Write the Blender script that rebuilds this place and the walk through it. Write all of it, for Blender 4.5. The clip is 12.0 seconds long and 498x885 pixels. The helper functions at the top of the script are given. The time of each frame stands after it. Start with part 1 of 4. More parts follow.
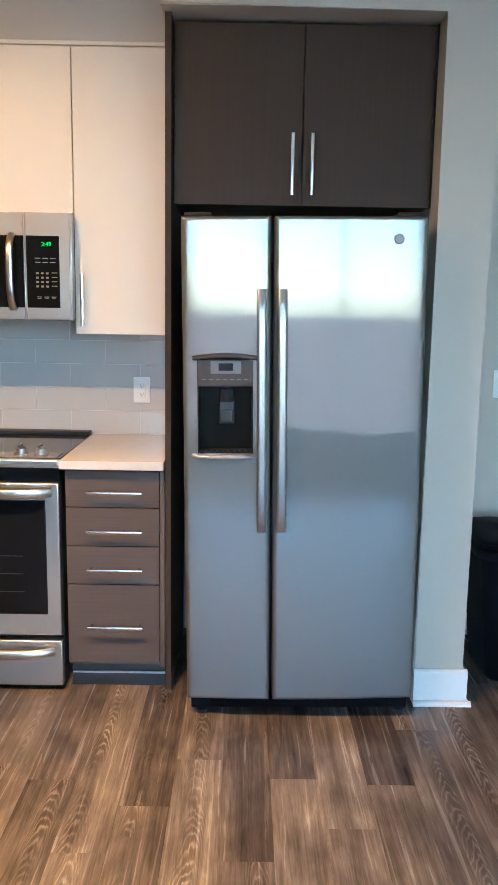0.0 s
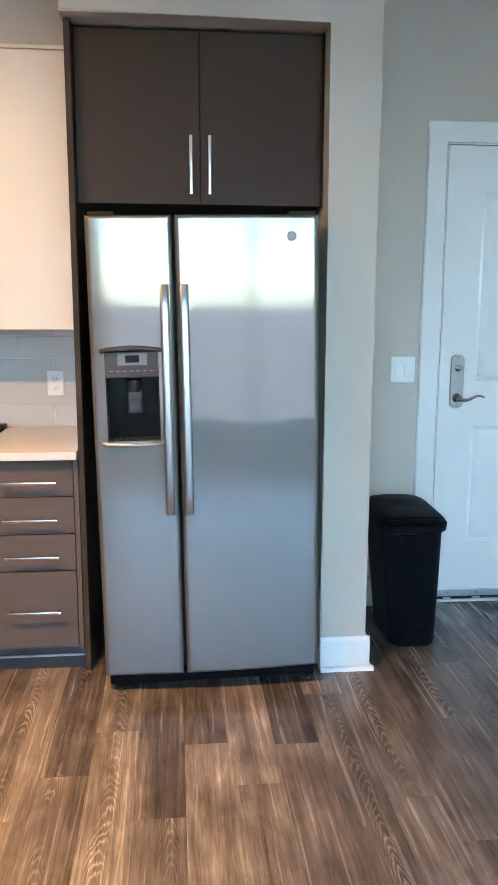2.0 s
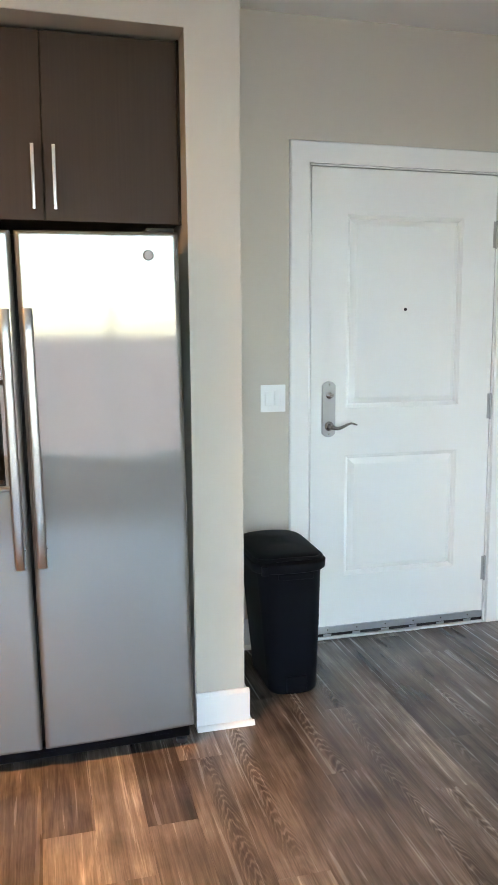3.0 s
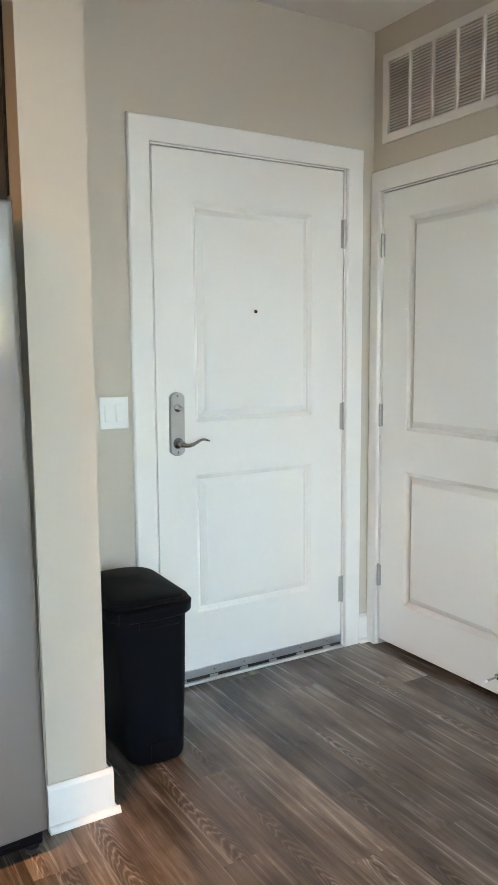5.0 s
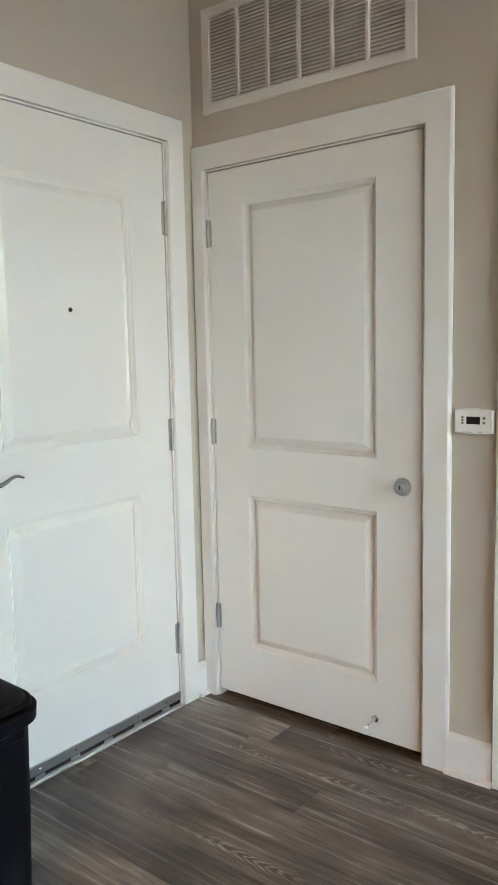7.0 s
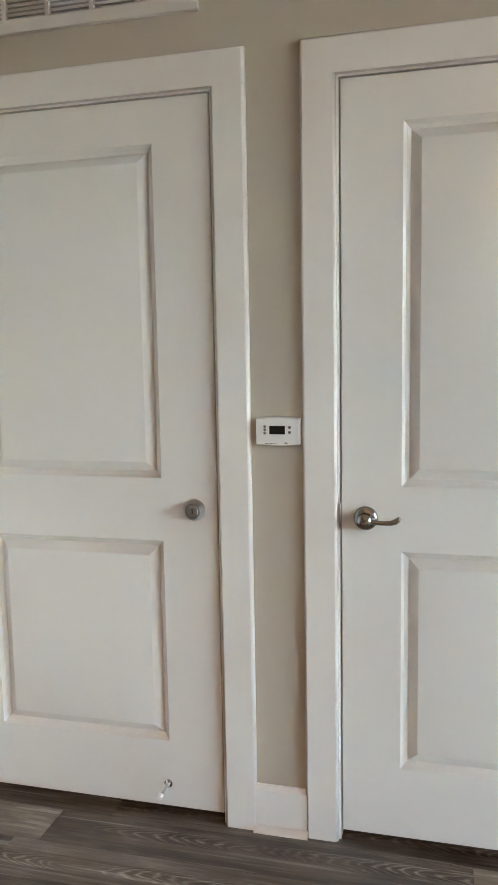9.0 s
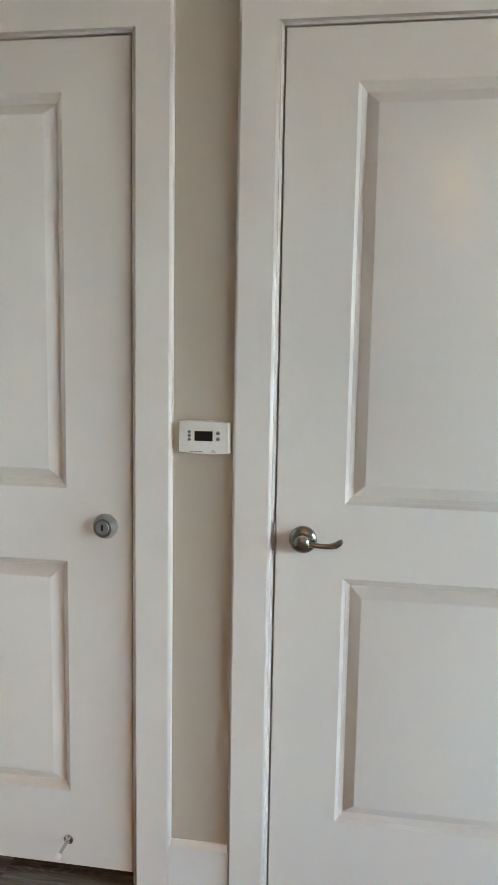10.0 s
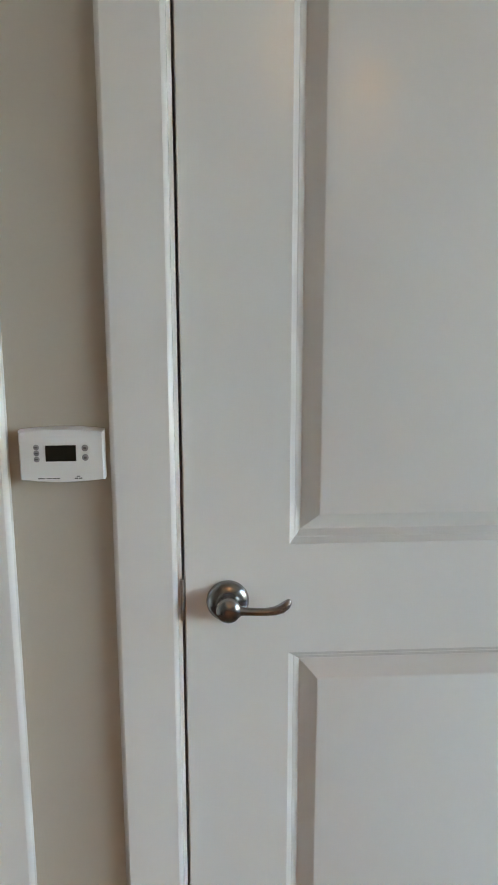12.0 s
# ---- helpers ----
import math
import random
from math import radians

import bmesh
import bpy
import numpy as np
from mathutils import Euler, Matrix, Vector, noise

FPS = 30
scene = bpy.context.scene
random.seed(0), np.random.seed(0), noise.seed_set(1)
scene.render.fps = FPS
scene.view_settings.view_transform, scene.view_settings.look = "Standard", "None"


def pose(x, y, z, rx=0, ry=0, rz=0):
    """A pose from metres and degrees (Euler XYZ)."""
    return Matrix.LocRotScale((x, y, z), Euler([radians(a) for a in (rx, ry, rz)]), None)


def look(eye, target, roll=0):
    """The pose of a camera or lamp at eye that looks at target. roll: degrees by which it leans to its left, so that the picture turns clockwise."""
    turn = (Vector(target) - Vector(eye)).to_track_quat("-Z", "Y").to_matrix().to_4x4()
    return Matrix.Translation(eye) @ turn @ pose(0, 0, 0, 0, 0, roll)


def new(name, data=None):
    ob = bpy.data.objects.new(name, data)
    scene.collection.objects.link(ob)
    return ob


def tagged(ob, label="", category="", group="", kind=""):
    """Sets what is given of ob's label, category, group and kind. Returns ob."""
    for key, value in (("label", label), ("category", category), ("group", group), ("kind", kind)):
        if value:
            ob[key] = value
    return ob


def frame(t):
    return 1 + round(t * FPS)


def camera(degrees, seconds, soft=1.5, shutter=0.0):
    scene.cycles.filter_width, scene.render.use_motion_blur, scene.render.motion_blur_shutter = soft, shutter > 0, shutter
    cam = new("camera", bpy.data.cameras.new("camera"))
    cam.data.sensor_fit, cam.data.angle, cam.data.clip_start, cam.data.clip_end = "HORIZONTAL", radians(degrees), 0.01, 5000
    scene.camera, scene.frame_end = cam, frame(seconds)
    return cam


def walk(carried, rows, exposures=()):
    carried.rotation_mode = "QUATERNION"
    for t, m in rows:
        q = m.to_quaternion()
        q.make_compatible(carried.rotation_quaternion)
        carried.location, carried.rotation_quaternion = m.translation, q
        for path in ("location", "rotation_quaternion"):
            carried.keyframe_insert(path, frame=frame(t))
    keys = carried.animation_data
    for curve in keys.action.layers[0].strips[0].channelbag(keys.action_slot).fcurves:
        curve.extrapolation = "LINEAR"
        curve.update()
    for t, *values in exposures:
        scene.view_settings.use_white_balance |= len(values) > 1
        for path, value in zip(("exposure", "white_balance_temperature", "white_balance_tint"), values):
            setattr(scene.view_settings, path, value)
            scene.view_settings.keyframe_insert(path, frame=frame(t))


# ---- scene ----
cam = camera(35.6, 12.0)
PATH = [
    (0, (0.022, 0.046, 1.457), (0.035, 2.018, 1.127), 1.0),
    (0.5, (0.037, 0.034, 1.455), (-0.011, 2.006, 1.12), -0.2),
    (1, (0.098, -0.05, 1.466), (0.07, 1.922, 1.133), -0.3),
    (1.5, (0.091, -0.129, 1.469), (0.158, 1.84, 1.129), 0.8),
    (2, (0.105, -0.116, 1.466), (0.294, 1.844, 1.116), 0.2),
    (2.5, (0.137, 0.023, 1.462), (0.469, 1.968, 1.135), -1.2),
    (3, (0.169, 0.135, 1.456), (0.684, 2.047, 1.177), -0.3),
    (4.8, (0.073, 0.585, 1.4), (1.056, 2.309, 1.146), -0.1),
    (5, (0.089, 0.662, 1.402), (1.115, 2.362, 1.165), -0.4),
    (5.5, (0.141, 0.869, 1.438), (1.339, 2.456, 1.214), 0.2),
    (6, (0.118, 1.045, 1.439), (1.496, 2.478, 1.225), -0.1),
    (6.5, (0.08, 1.21, 1.432), (1.556, 2.541, 1.206), -0.6),
    (6.7, (0.096, 1.283, 1.423), (1.603, 2.576, 1.187), -0.9),
    (8.3, (0.244, 1.777, 1.404), (2.062, 2.592, 1.229), -1.7),
    (8.5, (0.262, 1.803, 1.403), (2.114, 2.533, 1.214), -1.7),
    (9, (0.376, 1.87, 1.396), (2.299, 2.372, 1.166), -1.0),
    (9.5, (0.542, 1.895, 1.413), (2.49, 2.288, 1.187), -0.3),
    (10, (0.665, 1.941, 1.405), (2.624, 2.249, 1.149), 1.0),
    (10.5, (0.822, 2.052, 1.411), (2.791, 2.267, 1.133), 0.8),
    (11, (0.963, 2.117, 1.4), (2.934, 2.188, 1.068), -0.7),
    (11.5, (1.174, 2.106, 1.429), (3.135, 2.1, 1.037), -1.5),
    (12, (1.334, 2.12, 1.424), (3.29, 2.008, 1.021), -0.1),
]
EXPOSURES = [(0.0, 4.05, 5450, 0), (2.0, 4.2, 5650, 0), (3.0, 4.42, 7050, 8), (5.5, 4.4, 7450, 8), (8.3, 4.33, 7750, 10), (9.5, 4.3, 7600, 10), (12.0, 4.02, 7250, 9)]
walk(cam, [(t, look(eye, target, roll)) for t, eye, target, roll in PATH], EXPOSURES)

# ---- daylight: sky, sun ----
world = bpy.data.worlds.new("sky")
scene.world = world
world.use_nodes = True
wn = world.node_tree.nodes
sky = wn.new("ShaderNodeTexSky")
sky.sky_type = "NISHITA"
sky.sun_disc = False
sky.sun_elevation = radians(40)
sky.sun_rotation = radians(20)
world.node_tree.links.new(sky.outputs[0], wn["Background"].inputs[0])
wn["Background"].inputs[1].default_value = 0.15

sun_data = bpy.data.lights.new("sun", "SUN")
sun_data.energy, sun_data.angle, sun_data.color = 0.6, radians(12), (1.0, 0.95, 0.88)
sun = new("sun", sun_data)
sun.matrix_world = look((8, 22, 20), (0, 0, 0))


# ---- small tools ----
def place_of(ob):
    m = ob.matrix_basis.copy()
    while ob.parent:
        ob = ob.parent
        m = ob.matrix_basis @ m
    return m


def mesh_of(name, bm, material, smooth=35):
    bmesh.ops.recalc_face_normals(bm, faces=bm.faces[:])
    me = bpy.data.meshes.new(name)
    bm.to_mesh(me)
    bm.free()
    me.materials.append(material)
    if smooth:
        if not any(p.use_smooth for p in me.polygons):
            for p in me.polygons:
                p.use_smooth = True
            me.set_sharp_from_angle(angle=radians(smooth))
    return me


def part(name, bm, material, parent, label="", smooth=35):
    """One mesh under a thing; its vertices are given in the world."""
    bmesh.ops.transform(bm, matrix=place_of(parent).inverted(), verts=bm.verts[:])
    ob = new(name, mesh_of(name, bm, material, smooth))
    ob.parent = parent
    if label:
        ob["label"] = label
    return ob


def solid(name, bm, material, label="", category="", kind="", smooth=35):
    """A top-level mesh."""
    return tagged(new(name, mesh_of(name, bm, material, smooth)), label, category, "", kind)


def thing(name, at, label, category, group="", kind=""):
    ob = new(name)
    ob.empty_display_size = 0.05
    ob.location = at
    return tagged(ob, label, category, group, kind)


def box(bm, x0, x1, y0, y1, z0, z1):
    m = Matrix.Translation(((x0 + x1) / 2, (y0 + y1) / 2, (z0 + z1) / 2)) @ Matrix.Diagonal((abs(x1 - x0), abs(y1 - y0), abs(z1 - z0), 1))
    return bmesh.ops.create_cube(bm, size=1, matrix=m)["verts"]


def eased(bm):
    """Large square faces stay flat; only the eased edges are shaded smooth."""
    bm.normal_update()
    for f in bm.faces:
        f.smooth = max(abs(c) for c in f.normal) < 0.9995
    return bm


def bevelled(x0, x1, y0, y1, z0, z1, r=0.003, seg=2):
    bm = bmesh.new()
    box(bm, x0, x1, y0, y1, z0, z1)
    bmesh.ops.bevel(bm, geom=bm.edges[:], offset=r, segments=seg, affect="EDGES", profile=0.5)
    return eased(bm)


def boxes(*rows):
    bm = bmesh.new()
    for r in rows:
        box(bm, *r)
    return bm


def lathe(bm, profile, at, axis, seg=28):
    """Turns (radius, height) rows round an axis that starts at a place."""
    q = Vector((0, 0, 1)).rotation_difference(Vector(axis)).to_matrix()
    rings = []
    for r, h in profile:
        rings.append([bm.verts.new(Vector(at) + q @ Vector((max(r, 1e-5) * math.cos(a), max(r, 1e-5) * math.sin(a), h))) for a in [2 * math.pi * k / seg for k in range(seg)]])
    for a, b in zip(rings, rings[1:]):
        for k in range(seg):
            bm.faces.new((a[k], a[(k + 1) % seg], b[(k + 1) % seg], b[k]))
    bm.faces.new(rings[0][::-1])
    bm.faces.new(rings[-1])


def sweep(bm, points, sizes, up, seg=14, square=2.0):
    """A bar along points, with (width, height) at each; square above 2 flattens its sides."""
    pts = [Vector(p) for p in points]
    up = Vector(up)
    rings = []
    for i, p in enumerate(pts):
        t = (pts[min(i + 1, len(pts) - 1)] - pts[max(i - 1, 0)]).normalized()
        side = t.cross(up).normalized()
        top = side.cross(t).normalized()
        w, h = sizes[i]
        ring = []
        for k in range(seg):
            a = 2 * math.pi * (k + 0.5) / seg
            c, s = math.cos(a), math.sin(a)
            e = 2 / square
            ring.append(bm.verts.new(p + side * (math.copysign(abs(c) ** e, c) * w / 2) + top * (math.copysign(abs(s) ** e, s) * h / 2)))
        rings.append(ring)
    for a, b in zip(rings, rings[1:]):
        for k in range(seg):
            bm.faces.new((a[k], a[(k + 1) % seg], b[(k + 1) % seg], b[k]))
    bm.faces.new(rings[0][::-1])
    bm.faces.new(rings[-1])


def turned(bm, m):
    bmesh.ops.transform(bm, matrix=m, verts=bm.verts[:])
    return bm


def lettering(name, text, size, m, material, parent):
    """Raised text, centred on the pose m."""
    cu = bpy.data.curves.new(name, "FONT")
    cu.body, cu.size, cu.extrude, cu.align_x, cu.align_y = text, size, 0.0004, "CENTER", "CENTER"
    tmp = bpy.data.objects.new(name, cu)
    me = bpy.data.meshes.new_from_object(tmp)
    bpy.data.objects.remove(tmp)
    me.transform(place_of(parent).inverted() @ m)
    me.materials.append(material)
    ob = new(name, me)
    ob.parent = parent
    return ob


# ---- materials ----
def plain(name, colour, rough=0.5, metal=0.0, vary=0.06, scale=6.0, bump=0.0, bump_scale=200.0, rough_vary=0.0, coat=0.0):
    """Paint, plastic or metal with slow and fine variation."""
    ma = bpy.data.materials.new(name)
    ma.use_nodes = True
    nt = ma.node_tree
    n, link = nt.nodes, nt.links.new
    b = n["Principled BSDF"]
    geo = n.new("ShaderNodeNewGeometry")
    slow = n.new("ShaderNodeTexNoise")
    slow.inputs["Scale"].default_value, slow.inputs["Detail"].default_value = scale, 5
    link(geo.outputs["Position"], slow.inputs["Vector"])
    mix = n.new("ShaderNodeMix")
    mix.data_type = "RGBA"
    link(slow.outputs[0], mix.inputs["Factor"])
    mix.inputs["A"].default_value = (*[c * (1 - vary) for c in colour], 1)
    mix.inputs["B"].default_value = (*[min(1, c * (1 + vary)) for c in colour], 1)
    link(mix.outputs["Result"], b.inputs["Base Color"])
    b.inputs["Roughness"].default_value, b.inputs["Metallic"].default_value = rough, metal
    b.inputs["Coat Weight"].default_value = coat
    if rough_vary:
        mp = n.new("ShaderNodeMapRange")
        mp.inputs["To Min"].default_value, mp.inputs["To Max"].default_value = rough - rough_vary, rough + rough_vary
        link(slow.outputs[0], mp.inputs["Value"])
        link(mp.outputs[0], b.inputs["Roughness"])
    if bump:
        fine = n.new("ShaderNodeTexNoise")
        fine.inputs["Scale"].default_value, fine.inputs["Detail"].default_value = bump_scale, 3
        link(geo.outputs["Position"], fine.inputs["Vector"])
        bp = n.new("ShaderNodeBump")
        bp.inputs["Strength"].default_value, bp.inputs["Distance"].default_value = bump, 0.002
        link(fine.outputs[0], bp.inputs["Height"])
        link(bp.outputs[0], b.inputs["Normal"])
    return ma


def steel(name, colour, haze, rough, aniso, turn=0.0, broad=0.58, share=0.42):
    """Brushed stainless steel: a sharp lobe drawn out sideways by upright brushing, and a broad one."""
    ma = plain(name, colour, rough, 1.0, 0.03, 3.0)
    n, link = ma.node_tree.nodes, ma.node_tree.links.new
    b = n["Principled BSDF"]
    b.inputs["Anisotropic"].default_value, b.inputs["Anisotropic Rotation"].default_value = aniso, turn
    tan = n.new("ShaderNodeTangent")
    tan.direction_type, tan.axis = "RADIAL", "Z"
    link(tan.outputs[0], b.inputs["Tangent"])
    geo = n["Geometry"]
    mp = n.new("ShaderNodeMapping")
    mp.inputs["Scale"].default_value = (350, 350, 4)
    link(geo.outputs["Position"], mp.inputs["Vector"])
    streak = n.new("ShaderNodeTexNoise")
    streak.inputs["Scale"].default_value, streak.inputs["Detail"].default_value = 1, 2
    link(mp.outputs[0], streak.inputs["Vector"])
    r = n.new("ShaderNodeMapRange")
    r.inputs["To Min"].default_value, r.inputs["To Max"].default_value = rough - 0.02, rough + 0.02
    link(streak.outputs[0], r.inputs["Value"])
    link(r.outputs[0], b.inputs["Roughness"])
    # slow waviness of the sheet
    wave = n.new("ShaderNodeTexNoise")
    wave.inputs["Scale"].default_value, wave.inputs["Detail"].default_value = 3.5, 1
    link(geo.outputs["Position"], wave.inputs["Vector"])
    bp = n.new("ShaderNodeBump")
    bp.inputs["Strength"].default_value, bp.inputs["Distance"].default_value = 0.34, 0.004
    link(wave.outputs[0], bp.inputs["Height"])
    link(bp.outputs[0], b.inputs["Normal"])
    soft = n.new("ShaderNodeBsdfMetallic")
    soft.inputs["Base Color"].default_value = (*haze, 1)
    soft.inputs["Edge Tint"].default_value = (*haze, 1)
    soft.inputs["Roughness"].default_value = broad
    mix = n.new("ShaderNodeMixShader")
    mix.inputs[0].default_value = share
    link(b.outputs[0], mix.inputs[1])
    link(soft.outputs[0], mix.inputs[2])
    link(mix.outputs[0], n["Material Output"].inputs["Surface"])
    return ma


def glow(name, colour, strength):
    ma = bpy.data.materials.new(name)
    ma.use_nodes = True
    b = ma.node_tree.nodes["Principled BSDF"]
    b.inputs["Base Color"].default_value = (*colour, 1)
    b.inputs["Emission Color"].default_value, b.inputs["Emission Strength"].default_value = (*colour, 1), strength
    return ma


def laminate(name, dark, light, along="X"):
    """Wood-look laminate with fine straight grain."""
    ma = plain(name, dark, 0.46, 0, 0.05, 4)
    ma.node_tree.nodes["Principled BSDF"].inputs["Specular IOR Level"].default_value = 0.10
    n, link = ma.node_tree.nodes, ma.node_tree.links.new
    b, geo = n["Principled BSDF"], n["Geometry"]
    mp = n.new("ShaderNodeMapping")
    mp.inputs["Scale"].default_value = (3, 60, 160) if along == "X" else (160, 60, 3)
    link(geo.outputs["Position"], mp.inputs["Vector"])
    g = n.new("ShaderNodeTexNoise")
    g.inputs["Scale"].default_value, g.inputs["Detail"].default_value = 1, 6
    link(mp.outputs[0], g.inputs["Vector"])
    mix = n.new("ShaderNodeMix")
    mix.data_type = "RGBA"
    link(g.outputs[0], mix.inputs["Factor"])
    mix.inputs["A"].default_value, mix.inputs["B"].default_value = (*dark, 1), (*light, 1)
    link(mix.outputs["Result"], b.inputs["Base Color"])
    return ma


def plank_material():
    """Vinyl oak planks: a tone of its own for each, fine streaks and pores, limed cathedral lines on some."""
    ma = bpy.data.materials.new("vinyl_oak")
    ma.use_nodes = True
    n, link = ma.node_tree.nodes, ma.node_tree.links.new
    b = n["Principled BSDF"]
    info, geo, tex = n.new("ShaderNodeObjectInfo"), n.new("ShaderNodeNewGeometry"), n.new("ShaderNodeTexCoord")
    white = n.new("ShaderNodeTexWhiteNoise")
    white.noise_dimensions = "1D"
    link(info.outputs["Random"], white.inputs["W"])
    dice = n.new("ShaderNodeSeparateColor")
    link(white.outputs["Color"], dice.inputs[0])
    tone_dice, figure_dice, side_dice = dice.outputs
    shift = n.new("ShaderNodeVectorMath")
    shift.operation = "MULTIPLY_ADD"
    comb = n.new("ShaderNodeCombineXYZ")
    link(info.outputs["Random"], comb.inputs[0])
    link(info.outputs["Random"], comb.inputs[1])
    link(comb.outputs[0], shift.inputs[0])
    shift.inputs[1].default_value = (37, 91, 0)
    link(geo.outputs["Position"], shift.inputs[2])

    def noise_at(scale, detail, dist=0.0, rough=0.55):
        mp = n.new("ShaderNodeMapping")
        mp.inputs["Scale"].default_value = scale
        link(shift.outputs[0], mp.inputs["Vector"])
        t = n.new("ShaderNodeTexNoise")
        t.inputs["Scale"].default_value, t.inputs["Detail"].default_value = 1, detail
        t.inputs["Roughness"].default_value, t.inputs["Distortion"].default_value = rough, dist
        link(mp.outputs[0], t.inputs["Vector"])
        return t.outputs[0]

    def maths(op, a, c=0.0, clamp=False):
        m = n.new("ShaderNodeMath")
        m.operation, m.use_clamp = op, clamp
        for i, v in enumerate((a, c)):
            if isinstance(v, (int, float)):
                m.inputs[i].default_value = v
            else:
                link(v, m.inputs[i])
        return m.outputs[0]

    broad = noise_at((14, 1.3, 1), 3, 0.9)
    cloud = noise_at((7, 4.5, 1), 4, 0.4)
    streak = noise_at((60, 1.7, 1), 3, 0.5, 0.5)
    pore = noise_at((240, 10, 1), 4, 0.2, 0.6)
    # cathedral figure: nested arches along the plank's own axis, on about half of the planks
    local = n.new("ShaderNodeSeparateXYZ")
    link(tex.outputs["Object"], local.inputs[0])
    off = maths("ADD", local.outputs[0], maths("MULTIPLY", maths("SUBTRACT", side_dice, 0.5), 0.07))
    off = maths("ADD", off, maths("MULTIPLY", maths("SUBTRACT", noise_at((2, 1.6, 1), 2), 0.5), 0.07))
    arch = maths("MULTIPLY", maths("MULTIPLY", off, off), 2300)
    phase = maths("ADD", maths("ADD", arch, maths("MULTIPLY", local.outputs[1], 22)), maths("MULTIPLY", noise_at((26, 5, 1), 3), 4.2))
    wave = maths("SINE", maths("MULTIPLY", phase, 6.2832))
    line = maths("POWER", maths("ADD", maths("MULTIPLY", wave, 0.5), 0.5), 2.4)
    near = maths("SUBTRACT", 1.0, maths("MULTIPLY", maths("ABSOLUTE", off), 22), True)
    some = maths("MULTIPLY", maths("SUBTRACT", figure_dice, 0.5, True), 5, True)
    where = maths("MULTIPLY", maths("MULTIPLY", near, some), maths("MULTIPLY", maths("SUBTRACT", noise_at((9, 2.4, 1), 2), 0.36, True), 4, True))
    figure = maths("MULTIPLY", maths("MULTIPLY", maths("SUBTRACT", line, 0.36), where), 0.40)
    tone = maths("MULTIPLY", maths("SUBTRACT", tone_dice, 0.5), 0.27)
    v = maths("ADD", maths("MULTIPLY", broad, 0.72), maths("MULTIPLY", streak, 0.50))
    v = maths("ADD", v, maths("MULTIPLY", cloud, 0.55))
    v = maths("ADD", v, maths("MULTIPLY", pore, 0.44))
    v = maths("SUBTRACT", v, 0.60)
    v = maths("ADD", maths("ADD", v, figure), tone)
    ramp = n.new("ShaderNodeValToRGB")
    e = ramp.color_ramp.elements
    e[0].position, e[0].color = 0.14, (0.0296, 0.0246, 0.0210, 1)
    e[1].position, e[1].color = 0.95, (0.4439, 0.3868, 0.3213, 1)
    for pos, col in ((0.34, (0.0700, 0.0573, 0.0479, 1)), (0.52, (0.1238, 0.1027, 0.0852, 1)), (0.70, (0.2085, 0.1760, 0.1455, 1))):
        x = e.new(pos)
        x.color = col
    link(v, ramp.inputs[0])
    link(ramp.outputs[0], b.inputs["Base Color"])
    r = n.new("ShaderNodeMapRange")
    b.inputs["Specular IOR Level"].default_value = 0.42
    r.inputs["To Min"].default_value, r.inputs["To Max"].default_value = 0.16, 0.34
    link(streak, r.inputs["Value"])
    link(r.outputs[0], b.inputs["Roughness"])
    bp = n.new("ShaderNodeBump")
    bp.inputs["Strength"].default_value, bp.inputs["Distance"].default_value = 0.12, 0.0005
    link(maths("ADD", streak, pore), bp.inputs["Height"])
    link(bp.outputs[0], b.inputs["Normal"])
    return ma


WALL = plain("wall_paint", (0.53, 0.485, 0.41), 0.75, 0, 0.03, 1.5, 0.04, 260)
CEIL = plain("ceiling_paint", (0.84, 0.83, 0.80), 0.85, 0, 0.03, 1.5, 0.1, 200)
TRIM = plain("white_trim_paint", (0.80, 0.79, 0.765), 0.18, 0, 0.02, 3, 0, 0, 0.04)
DOOR = plain("white_door_paint", (0.79, 0.785, 0.76), 0.18, 0, 0.02, 2.5, 0, 0, 0.04)
DARK = laminate("dark_brown_laminate", (0.047, 0.034, 0.025), (0.060, 0.044, 0.033), "Z")
TAUPE = laminate("taupe_wood_laminate", (0.082, 0.066, 0.058), (0.118, 0.097, 0.086), "X")
KICK = plain("toe_kick_grey", (0.036, 0.033, 0.032), 0.45)
CREAM = plain("cream_laminate", (0.80, 0.725, 0.61), 0.45, 0, 0.03, 3)
CARCASE = plain("cabinet_carcase", (0.10, 0.085, 0.075), 0.6)
QUARTZ = plain("white_quartz", (0.64, 0.60, 0.55), 0.22, 0, 0.05, 40)
TILE = plain("glazed_grey_tile", (0.51, 0.50, 0.475), 0.08, 0, 0.03, 2.5)
GROUT = plain("pale_grout", (0.62, 0.61, 0.59), 0.8)
STEEL = steel("brushed_stainless", (0.145, 0.142, 0.136), (0.38, 0.37, 0.353), 0.075, 0.88, 0.0, 0.60, 0.42)
KITCHEN_STEEL = steel("kitchen_stainless", (0.50, 0.485, 0.46), (0.58, 0.565, 0.54), 0.09, 0.85, 0.0, 0.5, 0.45)
BAR_STEEL = plain("bright_bar_stainless", (0.58, 0.57, 0.555), 0.28, 1.0, 0.03)
STEEL_SMOOTH = plain("satin_stainless", (0.32, 0.317, 0.31), 0.36, 1.0, 0.03)
CHROME = plain("polished_chrome", (0.54, 0.54, 0.54), 0.15, 1.0, 0.02)
SILVER = plain("polished_nickel", (0.42, 0.42, 0.415), 0.30, 1.0, 0.04, 30)
NICKEL = plain("satin_nickel", (0.30, 0.297, 0.293), 0.24, 1.0, 0.04, 30)
HINGE = plain("hinge_metal", (0.40, 0.395, 0.39), 0.32, 1.0, 0.05, 20)
